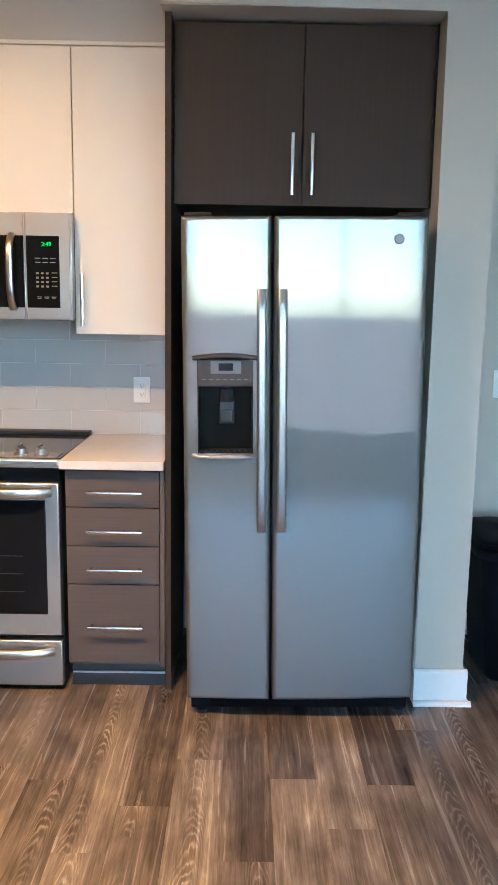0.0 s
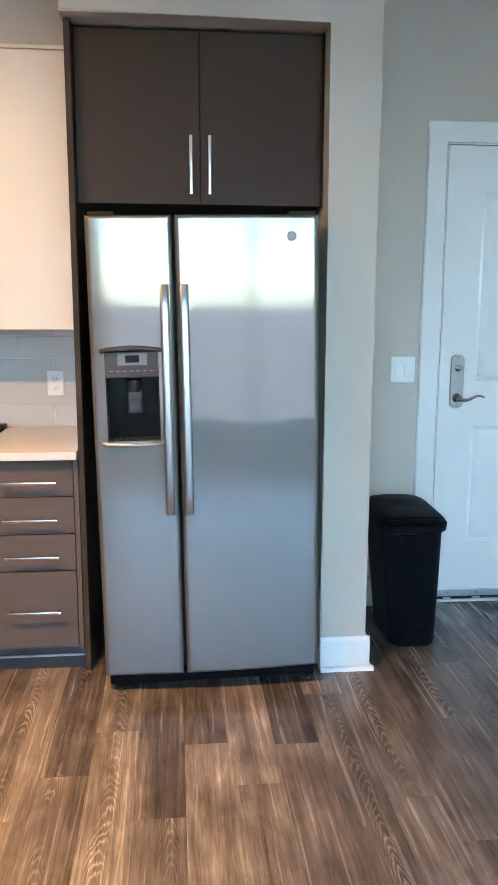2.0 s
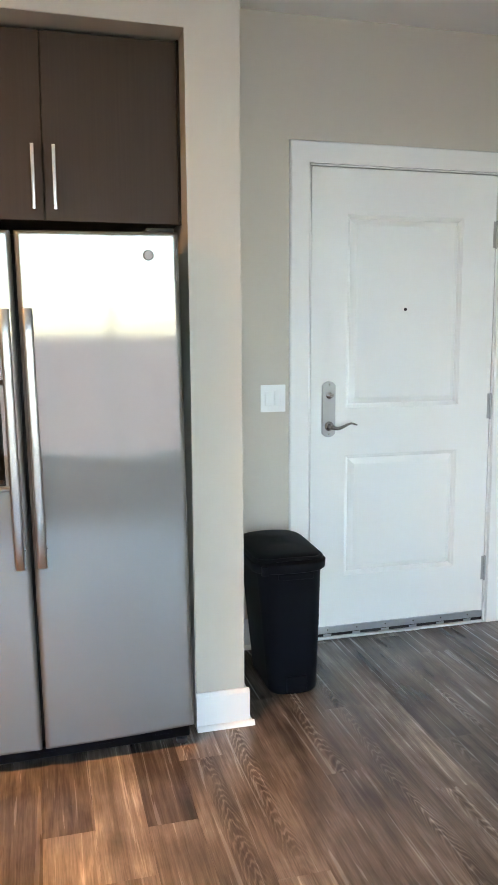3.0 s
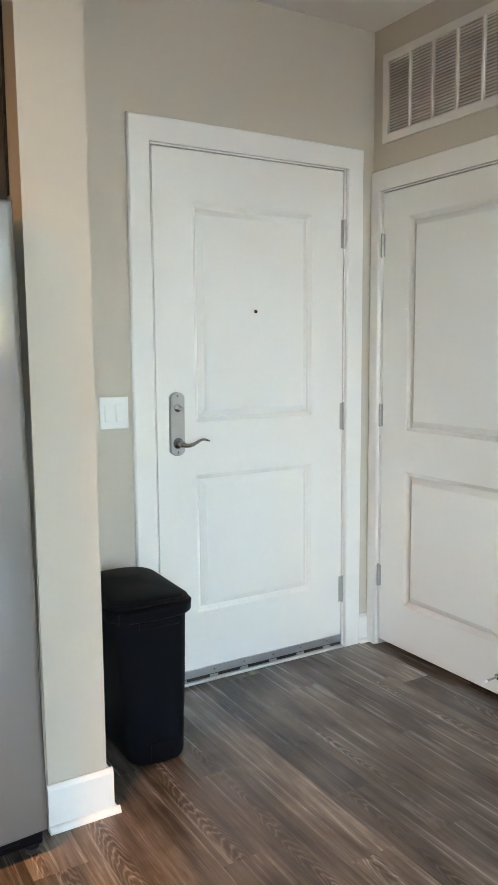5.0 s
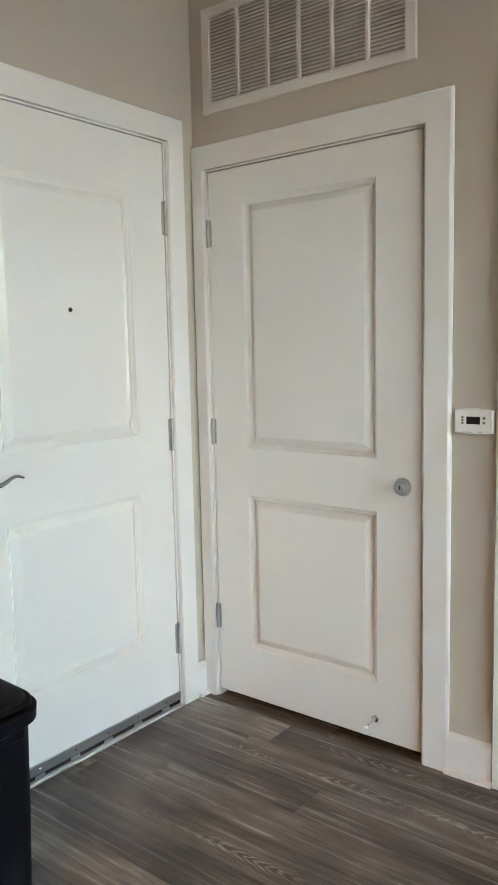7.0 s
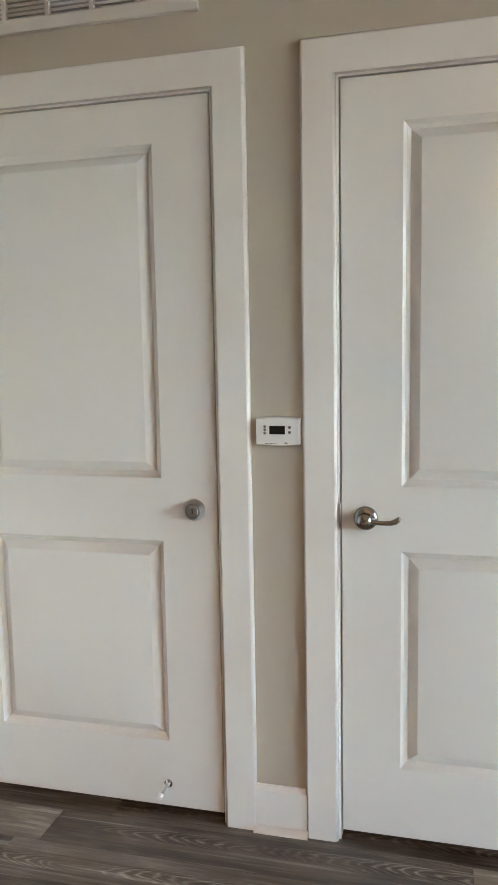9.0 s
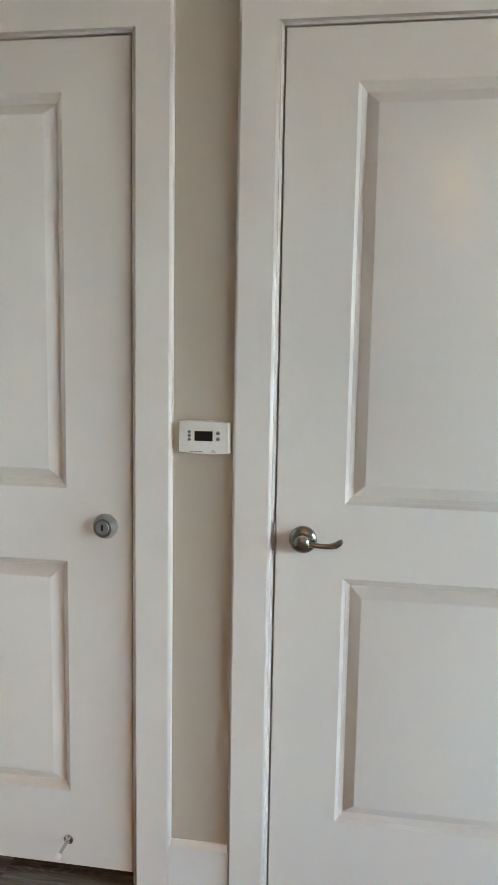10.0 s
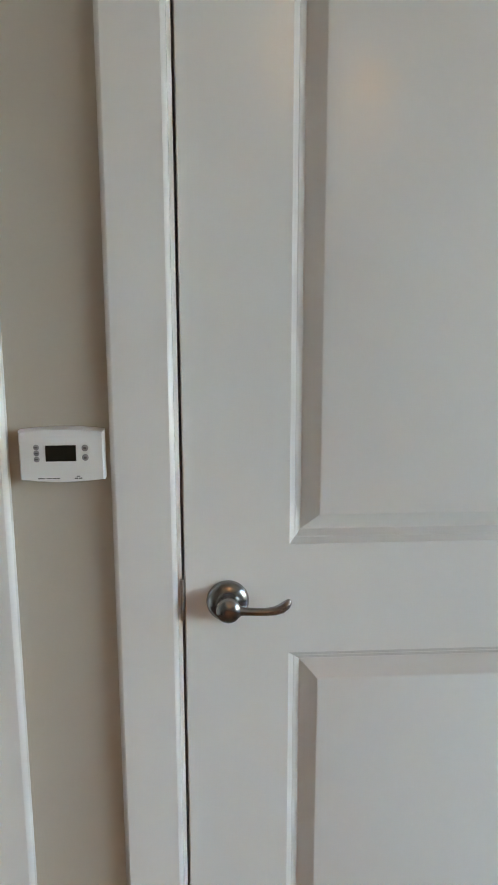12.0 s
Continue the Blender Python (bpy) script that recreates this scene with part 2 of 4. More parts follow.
BLACK = plain("black_plastic", (0.012, 0.013, 0.015), 0.42, 0, 0.1, 20, 0.15, 500)
GLOSSBLACK = plain("black_glass", (0.008, 0.009, 0.010), 0.06)
GLOSSBLACK.node_tree.nodes["Principled BSDF"].inputs["Specular IOR Level"].default_value = 0.10
RECESS = plain("dispenser_black", (0.005, 0.006, 0.006), 0.3)
RECESS.node_tree.nodes["Principled BSDF"].inputs["Specular IOR Level"].default_value = 0.05
CERAMIC = plain("ceramic_cooktop_glass", (0.010, 0.010, 0.011), 0.07)
BINBLACK = plain("matt_black_bin_plastic", (0.004, 0.005, 0.007), 0.5, 0, 0.12, 8)
BINBLACK.node_tree.nodes["Principled BSDF"].inputs["Specular IOR Level"].default_value = 0.05
BROWNPLASTIC = plain("bronze_panel_plastic", (0.050, 0.041, 0.038), 0.35)
BROWNPLASTIC.node_tree.nodes["Principled BSDF"].inputs["Specular IOR Level"].default_value = 0.2
PANELGREY = plain("panel_label_grey", (0.15, 0.15, 0.16), 0.4)
GREYPLASTIC = plain("grey_plastic", (0.30, 0.30, 0.31), 0.4)
WHITEPLASTIC = plain("white_plastic", (0.80, 0.80, 0.78), 0.35, 0, 0.02)
LCD = plain("lcd_glass", (0.004, 0.006, 0.004), 0.35)
RUBBER = plain("black_rubber", (0.012, 0.012, 0.012), 0.7)
ALUMINIUM = plain("aluminium", (0.55, 0.56, 0.58), 0.35, 1.0, 0.05, 30)
PALE_METAL = plain("pale_anodised_metal", (0.62, 0.62, 0.61), 0.45, 0.2, 0.05, 25)
INK = plain("grey_ink", (0.10, 0.10, 0.10), 0.6)
PRINT = plain("white_print", (0.22, 0.22, 0.22), 0.6)
GREEN = glow("green_display", (0.02, 0.7, 0.08), 0.06)
# Sheet behind the grille's slats; its tone sets how dark the gaps look.
VENTDARK = plain("vent_backing", (0.47, 0.455, 0.43), 0.9)
GRILLE = plain("white_grille_enamel", (0.72, 0.70, 0.66), 0.55, 0, 0.02, 3)
SUBFLOOR = plain("subfloor", (0.04, 0.03, 0.025), 0.8)
GROUND = plain("brick_paving", (0.25, 0.170, 0.140), 0.9, 0, 0.3, 0.05)
LAMPGLOW = glow("warm_lamp_lens", (1.0, 0.62, 0.30), 6.0)
PLANK = plank_material()


def glass_material():
    ma = bpy.data.materials.new("window_glass")
    ma.use_nodes = True
    b = ma.node_tree.nodes["Principled BSDF"]
    b.inputs["Base Color"].default_value = (1, 1, 1, 1)
    b.inputs["Roughness"].default_value, b.inputs["Transmission Weight"].default_value, b.inputs["IOR"].default_value = 0, 1, 1.45
    return ma


GLASS = glass_material()

# ---- plan (metres) ----
X0, X1, Y0, Y1, TOP = -7.6, 2.46, -1.95, 3.48, 2.80   # room
XE, YE = 3.4, 4.3                                    # closed spaces behind the doors
ED = (1.362, 2.288, 2.182)                           # entry door: x, x, top
CD = (3.404, 2.511, 2.092)                           # closet door: y (hinges), y, top
BD = (2.155, 1.305, 2.092)                           # bath door: y (latch), y, top
GAP = 0.004

# ---- the large structure ----
solid("ground", boxes((-1500, 1500, -1500, 1500, -4.2, -4.0)), GROUND, "reddish paved ground outside the window", "ground", "structure", 0)
solid("ceiling", boxes((X0 - 0.12, XE + 0.12, Y0 - 0.12, YE + 0.12, TOP, TOP + 0.2)), CEIL, "flat white painted ceiling", "ceiling", "structure", 0)

floor = solid("floor", boxes((X0 - 0.12, XE + 0.12, Y0 - 0.12, YE + 0.12, -0.25, -0.006)), SUBFLOOR, "grey-brown wood-look vinyl plank floor", "floor", "structure", 0)


def wall_x(name, y0, y1, x0, x1, holes, label):
    """A wall that runs along x, with (x0, x1, z0, z1) openings."""
    rows, x = [], x0
    for a, b, c, d in sorted(holes):
        rows.append((x, a, y0, y1, -0.006, TOP))
        if c > 0:
            rows.append((a, b, y0, y1, -0.006, c))
        rows.append((a, b, y0, y1, d, TOP))
        x = b
    rows.append((x, x1, y0, y1, -0.006, TOP))
    return solid(name, boxes(*rows), WALL, label, "wall", "structure", 0)


def wall_y(name, x0, x1, y0, y1, holes, label):
    rows, y = [], y0
    for a, b, c, d in sorted(holes):
        rows.append((x0, x1, y, a, -0.006, TOP))
        if c > 0:
            rows.append((x0, x1, a, b, -0.006, c))
        rows.append((x0, x1, a, b, d, TOP))
        y = b
    rows.append((x0, x1, y, y1, -0.006, TOP))
    return solid(name, boxes(*rows), WALL, label, "wall", "structure", 0)


J = 0.018  # jamb
WIN = (-1.25, 2.38, 0.30, 2.68)
wall_x("wall_north", Y1, Y1 + 0.12, X0 - 0.12, X1 + 0.12, [(ED[0] - GAP - J, ED[1] + GAP + J, 0, ED[2] + GAP + J)], "greige painted wall with the entry door")
wall_y("wall_east", X1, X1 + 0.12, Y0 - 0.12, Y1, [(CD[1] - GAP - J, CD[0] + GAP + J, 0, CD[2] + GAP + J), (BD[1] - GAP - J, BD[0] + GAP + J, 0, BD[2] + GAP + J)], "greige painted wall with two white doors")
# West wall is unseen; its distance is set to weaken bounced light.
wall_y("wall_west", X0 - 0.12, X0, Y0 - 0.12, Y1, [], "unseen greige wall closing the room far to the west")
wall_x("wall_south", Y0 - 0.12, Y0, X0, X1, [WIN], "greige painted wall with the large window")
# Unseen walls added to keep sky light out of the door gaps.
wall_y("wall_unseen_east", XE, XE + 0.12, Y0 - 0.12, YE, [], "unseen wall keeping sky light from the east door gaps")
wall_x("wall_unseen_north", YE, YE + 0.12, X0 - 0.12, XE + 0.12, [], "unseen wall keeping sky light from the entry door gap")
wall_y("wall_unseen_west_end", X0 - 0.12, X0, Y1 + 0.12, YE, [], "unseen end wall shutting light out behind the entry wall")
wall_x("wall_unseen_south_end", Y0 - 0.12, Y0, X1 + 0.12, XE, [], "unseen end wall shutting light out behind the east wall")

# drywall frame round the refrigerator: header, right column, and the soffit over the pale cabinets
HX0, CX0, CX1, CY = -0.277, 0.678, 0.866, 2.80
bm = bmesh.new()
outline = [(HX0, 2.455), (CX0, 2.455), (CX0, -0.004), (CX1, -0.004), (CX1, TOP - 0.002), (HX0, TOP - 0.002)]
near, far = ([bm.verts.new((x, y, z)) for x, z in outline] for y in (CY, Y1 - 0.002))
bm.faces.new(near)
bm.faces.new(far[::-1])
for k in range(6):
    bm.faces.new((near[k], near[(k + 1) % 6], far[(k + 1) % 6], far[k]))
rounded = [e for e in bm.edges if all(v in near for v in e.verts) and {near.index(v) for v in e.verts} in ({0, 1}, {1, 2}, {3, 4}, {5, 0})]
bmesh.ops.bevel(bm, geom=rounded, offset=0.006, segments=3, affect="EDGES")
solid("wall_niche", eased(bm), WALL, "painted drywall header and column framing the refrigerator", "wall", "structure")
solid("wall_soffit", boxes((-1.9, HX0 - 0.001, 3.165, Y1 - 0.002, 2.452, TOP - 0.002)), WALL, "painted soffit above the pale cabinets", "wall", "structure")


def window():
    w = thing("window_1", (0.565, Y0, WIN[2]), "large white framed living room window with three panes", "window", "", "structure")
    a, b, c, d = WIN
    y0, y1 = Y0 - 0.09, Y0 - 0.03
    part("window_frame", boxes((a, b, y0, y1, d - 0.06, d), (a, b, y0, y1, c, c + 0.06), (a, a + 0.06, y0, y1, c + 0.06, d - 0.06), (b - 0.06, b, y0, y1, c + 0.06, d - 0.06)), TRIM, w)
    third = (b - a) / 3
    for k in (1, 2):
        part("mullion", boxes((a + k * third - 0.035, a + k * third + 0.035, y0, y1, c + 0.06, d - 0.06)), TRIM, w)
    part("window_sill", bevelled(a - 0.03, b + 0.03, Y0 - 0.028, Y0 + 0.04, c - 0.03, c - 0.001, 0.004), TRIM, w)
    for k in range(3):
        p = part("pane", boxes((a + k * third + 0.04, a + (k + 1) * third - 0.04, Y0 - 0.065, Y0 - 0.058, c + 0.05, d - 0.05)), GLASS, w, "", 0)
        p.visible_shadow = False


window()


# ---- kitchen spotlights, warm, turned towards the cabinets ----
def spotlight(x, y, watts, aim, beam):
    d = thing("ceiling_spotlight", (x, y, TOP), "round white ceiling spotlight with warm light", "spotlight", "kitchen spotlights")
    bm = bmesh.new()
    lathe(bm, [(0.001, 0.0), (0.060, 0.0), (0.062, 0.004), (0.058, 0.016), (0.001, 0.018)], (x, y, TOP), (0, 0, -1), 40)
    part("base", bm, WHITEPLASTIC, d)
    bm = bmesh.new()
    lathe(bm, [(0.010, 0.017), (0.010, 0.055)], (x, y, TOP), (0, 0, -1), 16)
    part("stem", bm, WHITEPLASTIC, d)
    aim = Vector(aim).normalized()
    at = Vector((x, y, TOP - 0.085))
    bm = bmesh.new()
    lathe(bm, [(0.020, -0.060), (0.046, -0.052), (0.052, -0.030), (0.055, 0.050), (0.053, 0.052)], at, aim, 32)
    head = part("head", bm, WHITEPLASTIC, d)
    bm = bmesh.new()
    lathe(bm, [(0.001, 0.0), (0.050, 0.0), (0.050, 0.002), (0.001, 0.004)], at + aim * 0.0525, aim, 32)
    part("lens", bm, LAMPGLOW, head)
    la = bpy.data.lights.new("spotlight_lamp", "AREA")
    la.shape, la.size, la.energy, la.color, la.spread = "DISK", 0.10, watts, (1.0, 0.50, 0.19), radians(beam)
    o = new("spotlight_lamp", la)
    o.matrix_world = look(at + aim * 0.062, at + aim * 2)


spotlight(-1.20, 1.50, 1.25, (0.10, 0.45, -0.88), 125)
spotlight(-2.5, 1.50, 1.25, (0.10, 0.45, -0.88), 125)
spotlight(-0.55, 1.65, 1.7, (0.0, 0.03, -1.0), 80)


# ---- trim: baseboards ----
def baseboard(name, x0, x1, y0, y1, normal, label="white painted baseboard with shoe moulding", wrap=False):
    """A board along a wall face; normal is the way it faces."""
    nx, ny = normal
    t = thing(name, ((x0 + x1) / 2, (y0 + y1) / 2, 0), label, "baseboard", "", "structure")
    prof = [(0.0, 0.0), (0.015, 0.0), (0.015, 0.126), (0.010, 0.136), (0.006, 0.140), (0.0, 0.140)]
    shoe = [(0.0155, 0.0), (0.031, 0.0), (0.030, 0.007), (0.026, 0.013), (0.020, 0.017), (0.0155, 0.018)]
    for nm, pr in (("board", prof), ("shoe_moulding", shoe)):
        bm = bmesh.new()
        rings = [[bm.verts.new((px + nx * d, py + ny * d, h)) for d, h in pr] for px, py in ((x0, y0), (x1 + (pr[1][0] if wrap else 0), y1))]
        k = len(pr)
        for i in range(k):
            bm.faces.new((rings[0][i], rings[0][(i + 1) % k], rings[1][(i + 1) % k], rings[1][i]))
        bm.faces.new(rings[0])
        bm.faces.new(rings[1][::-1])
        part(nm, bm, TRIM, t, "", 25)
    return t


CASW = 0.094
baseboard("baseboard_column", CX0, CX1, CY, CY, (0, -1), wrap=True)
baseboard("baseboard_column_side", CX1, CX1, CY - 0.0, Y1 - 0.031, (1, 0))
baseboard("baseboard_north", CX1, ED[0] - 0.008 - CASW, Y1, Y1, (0, -1))
baseboard("baseboard_corner", ED[1] + 0.008 + CASW, X1 - 0.02, Y1, Y1, (0, -1))
baseboard("baseboard_east", X1, X1, CD[1] - 0.008 - CASW + 0.004, BD[0] + 0.008 + CASW - 0.004, (-1, 0))
baseboard("baseboard_east_south", X1, X1, BD[1] - 0.008 - CASW, Y0 + 0.031, (-1, 0))
baseboard("baseboard_south", X0, X1, Y0, Y0, (0, 1))
baseboard("baseboard_west", X0, X0, Y0 + 0.031, Y1, (1, 0))


# ---- doors ----
def two_panel_slab(w, h, stile, rails, inset):
    """Slab in local x (0..w), z (0..h), front at y=0 facing -y. rails: z of panel edges from below."""
    bm = bmesh.new()
    t = 0.040
    z0, z1, z2, z3 = rails
    xa, xb = stile, w - stile

    def quad(x0, x1, za, zb):
        bm.faces.new([bm.verts.new(p) for p in ((x0, 0, za), (x1, 0, za), (x1, 0, zb), (x0, 0, zb))])

    e = 0.002
    for r in ((e, xa, e, h - e), (xb, w - e, e, h - e), (xa, xb, e, z0), (xa, xb, z1, z2), (xa, xb, z3, h - e)):
        quad(*r)
    prof = [(0.0, 0.0), (0.0085, 0.0085), (0.0098, 0.0088), (0.0108, 0.0098), (0.0185, 0.0175), (0.0200, 0.0177), (inset - 0.004, 0.0012), (inset - 0.002, 0.0004), (inset, 0.0)]
    for za, zb in ((z0, z1), (z2, z3)):
        rings = []
        for o, d in prof:
            rings.append([bm.verts.new(p) for p in ((xa + o, d, za + o), (xb - o, d, za + o), (xb - o, d, zb - o), (xa + o, d, zb - o))])
        for a, b in zip(rings, rings[1:]):
            for k in range(4):
                bm.faces.new((a[k], a[(k + 1) % 4], b[(k + 1) % 4], b[k]))
        bm.faces.new(rings[-1])
    # eased edge, sides and back
    f = [(e, 0, e), (w - e, 0, e), (w - e, 0, h - e), (e, 0, h - e)]
    g = [(0, e, 0), (w, e, 0), (w, e, h), (0, e, h)]
    b = [(0, t, 0), (w, t, 0), (w, t, h), (0, t, h)]
    rf, rg, rb = ([bm.verts.new(p) for p in r] for r in (f, g, b))
    for a, c in ((rf, rg), (rg, rb)):
        for k in range(4):
            bm.faces.new((a[k], a[(k + 1) % 4], c[(k + 1) % 4], c[k]))
    bm.faces.new(rb[::-1])
    bmesh.ops.remove_doubles(bm, verts=bm.verts[:], dist=0.00005)
    return bm


def door_frame(name, m, w, h, label, cas_l=None, cas_r=None):
    """Jamb, stops and flat casing round an opening; the wall's face is local y=0, the slab spans x 0..w, z 0..h."""
    f = tagged(new(name), label, "door frame", "", "structure")
    f.matrix_basis = m
    cas_l, cas_r = cas_l or CASW, cas_r or CASW
    g, r = GAP, 0.006
    c, tk = 0.020, 0.11

    def add(nm, bm):
        part(nm, turned(bm, m), TRIM, f)

    add("jamb", boxes((-g - J, -g, -0.003, tk, 0, h + g + J)))
    add("jamb", boxes((w + g, w + g + J, -0.003, tk, 0, h + g + J)))
    add("head_jamb", boxes((-g, w + g, -0.003, tk, h + g, h + g + J)))
    add("door_stop_strip", boxes((-g, 0.012, 0.048, 0.085, 0, h + g)))
    add("door_stop_strip", boxes((w - 0.012, w + g, 0.048, 0.085, 0, h + g)))
    add("door_stop_strip", boxes((0.012, w - 0.012, 0.048, 0.085, h - 0.012, h + g)))
    a, b, top = -g - r, w + g + r, h + g + r
    e = 0.0075

    def strip(x0, x1, z0, z1, edges):
        bm = boxes((x0, x1, -c, 0, z0, z1))
        ge = [k for k in bm.edges if all(v.co.y < -c + 1e-5 for v in k.verts) and any(all(abs(v.co[i] - at) < 1e-5 for v in k.verts) for i, at in edges)]
        bmesh.ops.bevel(bm, geom=ge, offset=e, segments=1, affect="EDGES")
        return eased(bm)

    add("casing", strip(a - cas_l, a, 0, top, ((0, a - cas_l), (0, a))))
    add("casing", strip(b, b + cas_r, 0, top, ((0, b), (0, b + cas_r))))
    add("head_casing", strip(a - cas_l, b + cas_r, top, top + 0.094, ((2, top + 0.094), (0, a - cas_l), (0, b + cas_r))))
    return f


def hinge(door, m, x, z, size):
    """Butt hinge seen from its knuckle side, in the door's local space."""
    bm = bmesh.new()
    k = 5
    for i in range(k):
        a, b = z - size / 2 + i * size / k, z - size / 2 + (i + 1) * size / k
        lathe(bm, [(0.0058, a + 0.0006), (0.0066, a + 0.0012), (0.0066, b - 0.0012), (0.0058, b - 0.0006)], (x, -0.0065, 0), (0, 0, 1), 14)
    lathe(bm, [(0.003, z - size / 2 - 0.004), (0.0045, z - size / 2 - 0.002), (0.0045, z + size / 2 + 0.002), (0.003, z + size / 2 + 0.004)], (x, -0.0065, 0), (0, 0, 1), 12)
    p = part("hinge", turned(bm, m), HINGE, door, "grey metal butt hinge")
    part("hinge_leaf", turned(bevelled(x - 0.016, x + 0.016, -0.0035, 0.004, z - size / 2, z + size / 2, 0.001, 1), m), HINGE, p)
    return p


def make_door(name, m, w, h, stile, rails, label, inset=0.049, up=0.03):
    d = tagged(new(name), label, "door", "", "structure")
    d.matrix_basis = m
    part("slab", turned(two_panel_slab(w, h - up, stile, [z - up for z in rails], inset), m @ Matrix.Translation((0, 0, up))), DOOR, d, "", 20)
    return d


# entry door, in the north wall
ME = pose(ED[0], Y1, 0)
WE = ED[1] - ED[0]
door_frame("door_frame_1", ME, WE, ED[2], "white painted flat casing round the entry door")
entry = make_door("door_1", ME @ Matrix.Translation((0, -0.002, 0)), WE, ED[2], 0.172, (0.306, 0.890, 1.110, 1.982), "closed white two-panel entry door with long nickel lock plate", 0.049, 0.05)
for z in (1.912, 1.098, 0.282):
    hinge(entry, ME, WE + 0.002, z, 0.122)
bm = bmesh.new()
lathe(bm, [(0.001, 0), (0.0075, 0.0), (0.0075, 0.003), (0.005, 0.004), (0.001, 0.0025)], (1.826, Y1 - 0.002, 1.562), (0, -1, 0), 20)
part("peephole", bm, RUBBER, entry, "dark round peephole")


def lock_plate():
    x0, x1, z0, z1, y = 1.415, 1.481, 0.978, 1.236, Y1 - 0.002
    xc = (x0 + x1) / 2
    bm = bmesh.new()
    out = []
    for k in range(9):
        u = k / 8
        out.append((x0 + (x1 - x0) * u, z1 - 0.018 + 0.018 * math.sin(math.pi * u) ** 0.7))
    for k in range(9):
        u = k / 8
        out.append((x1 - (x1 - x0) * u, z0 + 0.018 - 0.018 * math.sin(math.pi * u) ** 0.7))
    zc = (z0 + z1) / 2
    rings = []
    for d, s in ((0.0, 1.0), (0.009, 1.0), (0.013, 0.90)):
        rings.append([bm.verts.new((xc + (px - xc) * s, y - d, zc + (pz - zc) * (1 - (1 - s) * 0.25))) for px, pz in out])
    for a, b in zip(rings, rings[1:]):
        for k in range(len(out)):
            bm.faces.new((a[k], a[(k + 1) % len(out)], b[(k + 1) % len(out)], b[k]))
    bm.faces.new(rings[-1])
    plate = part("lock_plate", bm, SILVER, entry, "tall arched satin nickel lock plate", 30)
    bm = bmesh.new()
    lathe(bm, [(0.016, 0), (0.016, 0.004), (0.012, 0.007), (0.008, 0.009)], (xc, y - 0.012, 1.172), (0, -1, 0), 24)
    sweep(bm, [(xc - 0.019, y - 0.024, 1.173), (xc - 0.008, y - 0.026, 1.170), (xc + 0.008, y - 0.026, 1.170), (xc + 0.019, y - 0.024, 1.173)], [(0.006, 0.010), (0.009, 0.016), (0.009, 0.016), (0.006, 0.010)], (0, 0, 1), 12)
    lathe(bm, [(0.005, 0), (0.005, 0.016)], (xc, y - 0.012, 1.171), (0, -1, 0), 12)
    part("thumb_turn", bm, CHROME, plate)
    bm = bmesh.new()
    lathe(bm, [(0.022, 0), (0.022, 0.003), (0.017, 0.009), (0.012, 0.012), (0.012, 0.045), (0.009, 0.048)], (xc, y - 0.012, 1.030), (0, -1, 0), 26)
    pts, sz = [], []
    for k in range(13):
        u = k / 12
        pts.append((xc - 0.006 + 0.128 * u, y - 0.054 - 0.004 * math.sin(math.pi * u), 1.028 - 0.012 * math.sin(2 * math.pi * min(1, u * 1.02)) * (0.4 + 0.6 * u) + 0.008 * u))
        sz.append((0.016 - 0.010 * u, 0.020 - 0.013 * u))
    sweep(bm, pts, sz, (0, 0, 1), 14)
    part("lever_handle", bm, NICKEL, plate, "curved satin nickel lever")
    for z in (1.222, 0.993):
        bm = bmesh.new()
        lathe(bm, [(0.0045, 0), (0.0045, 0.0015), (0.003, 0.0025)], (xc, y - 0.0125, z), (0, -1, 0), 14)
        part("screw", bm, CHROME, plate)


lock_plate()
# aluminium sweep at the foot of the entry door, and the threshold
sw = part("door_sweep", bevelled(ED[0] + 0.002, ED[1] - 0.002, Y1 - 0.010, Y1 - 0.0025, 0.028, 0.062, 0.001, 1), ALUMINIUM, entry, "dull aluminium door sweep")
part("sweep_rubber", boxes((ED[0] + 0.002, ED[1] - 0.002, Y1 - 0.006, Y1 + 0.03, 0.013, 0.028)), RUBBER, sw)
for k in range(6):
    x = ED[0] + 0.09 + k * 0.15
    bm = bmesh.new()
    lathe(bm, [(0.004, 0), (0.004, 0.001), (0.002, 0.002)], (x, Y1 - 0.010, 0.047), (0, -1, 0), 10)
    part("screw", bm, CHROME, sw)
    part("sweep_clip", boxes((x - 0.02, x + 0.02, Y1 - 0.0085, Y1 - 0.006, 0.014, 0.024)), ALUMINIUM, sw)
solid("threshold", bevelled(ED[0] - 0.003, ED[1] + 0.003, Y1 - 0.022, Y1 + 0.10, 0.0, 0.012, 0.004), PALE_METAL, "pale aluminium threshold under the entry door", "threshold", "structure")

# closet door, in the east wall: local x runs along -y of the world
MC = pose(X1, CD[0], 0, 0, 0, -90)
WC = CD[0] - CD[1]
door_frame("door_frame_2", MC, WC, CD[2], "white painted flat casing round the closet door", cas_l=Y1 - CD[0] - 0.012)
closet = make_door("door_2", MC @ Matrix.Translation((0, -0.002, 0)), WC, CD[2], 0.166, (0.238, 0.855, 1.040, 1.972), "closed white two-panel closet door with a deadbolt")
for z in (1.865, 1.099, 0.342):
    hinge(closet, MC, -0.003, z, 0.10)
bm = bmesh.new()
lathe(bm, [(0.031, 0), (0.031, 0.004), (0.030, 0.008), (0.025, 0.021), (0.0225, 0.0245), (0.0205, 0.0245), (0.0200, 0.0232)], (X1 - 0.002, 2.577, 0.950), (-1, 0, 0), 36)
bolt = part("deadbolt", bm, SILVER, closet, "round satin nickel deadbolt cylinder")
bm = bmesh.new()
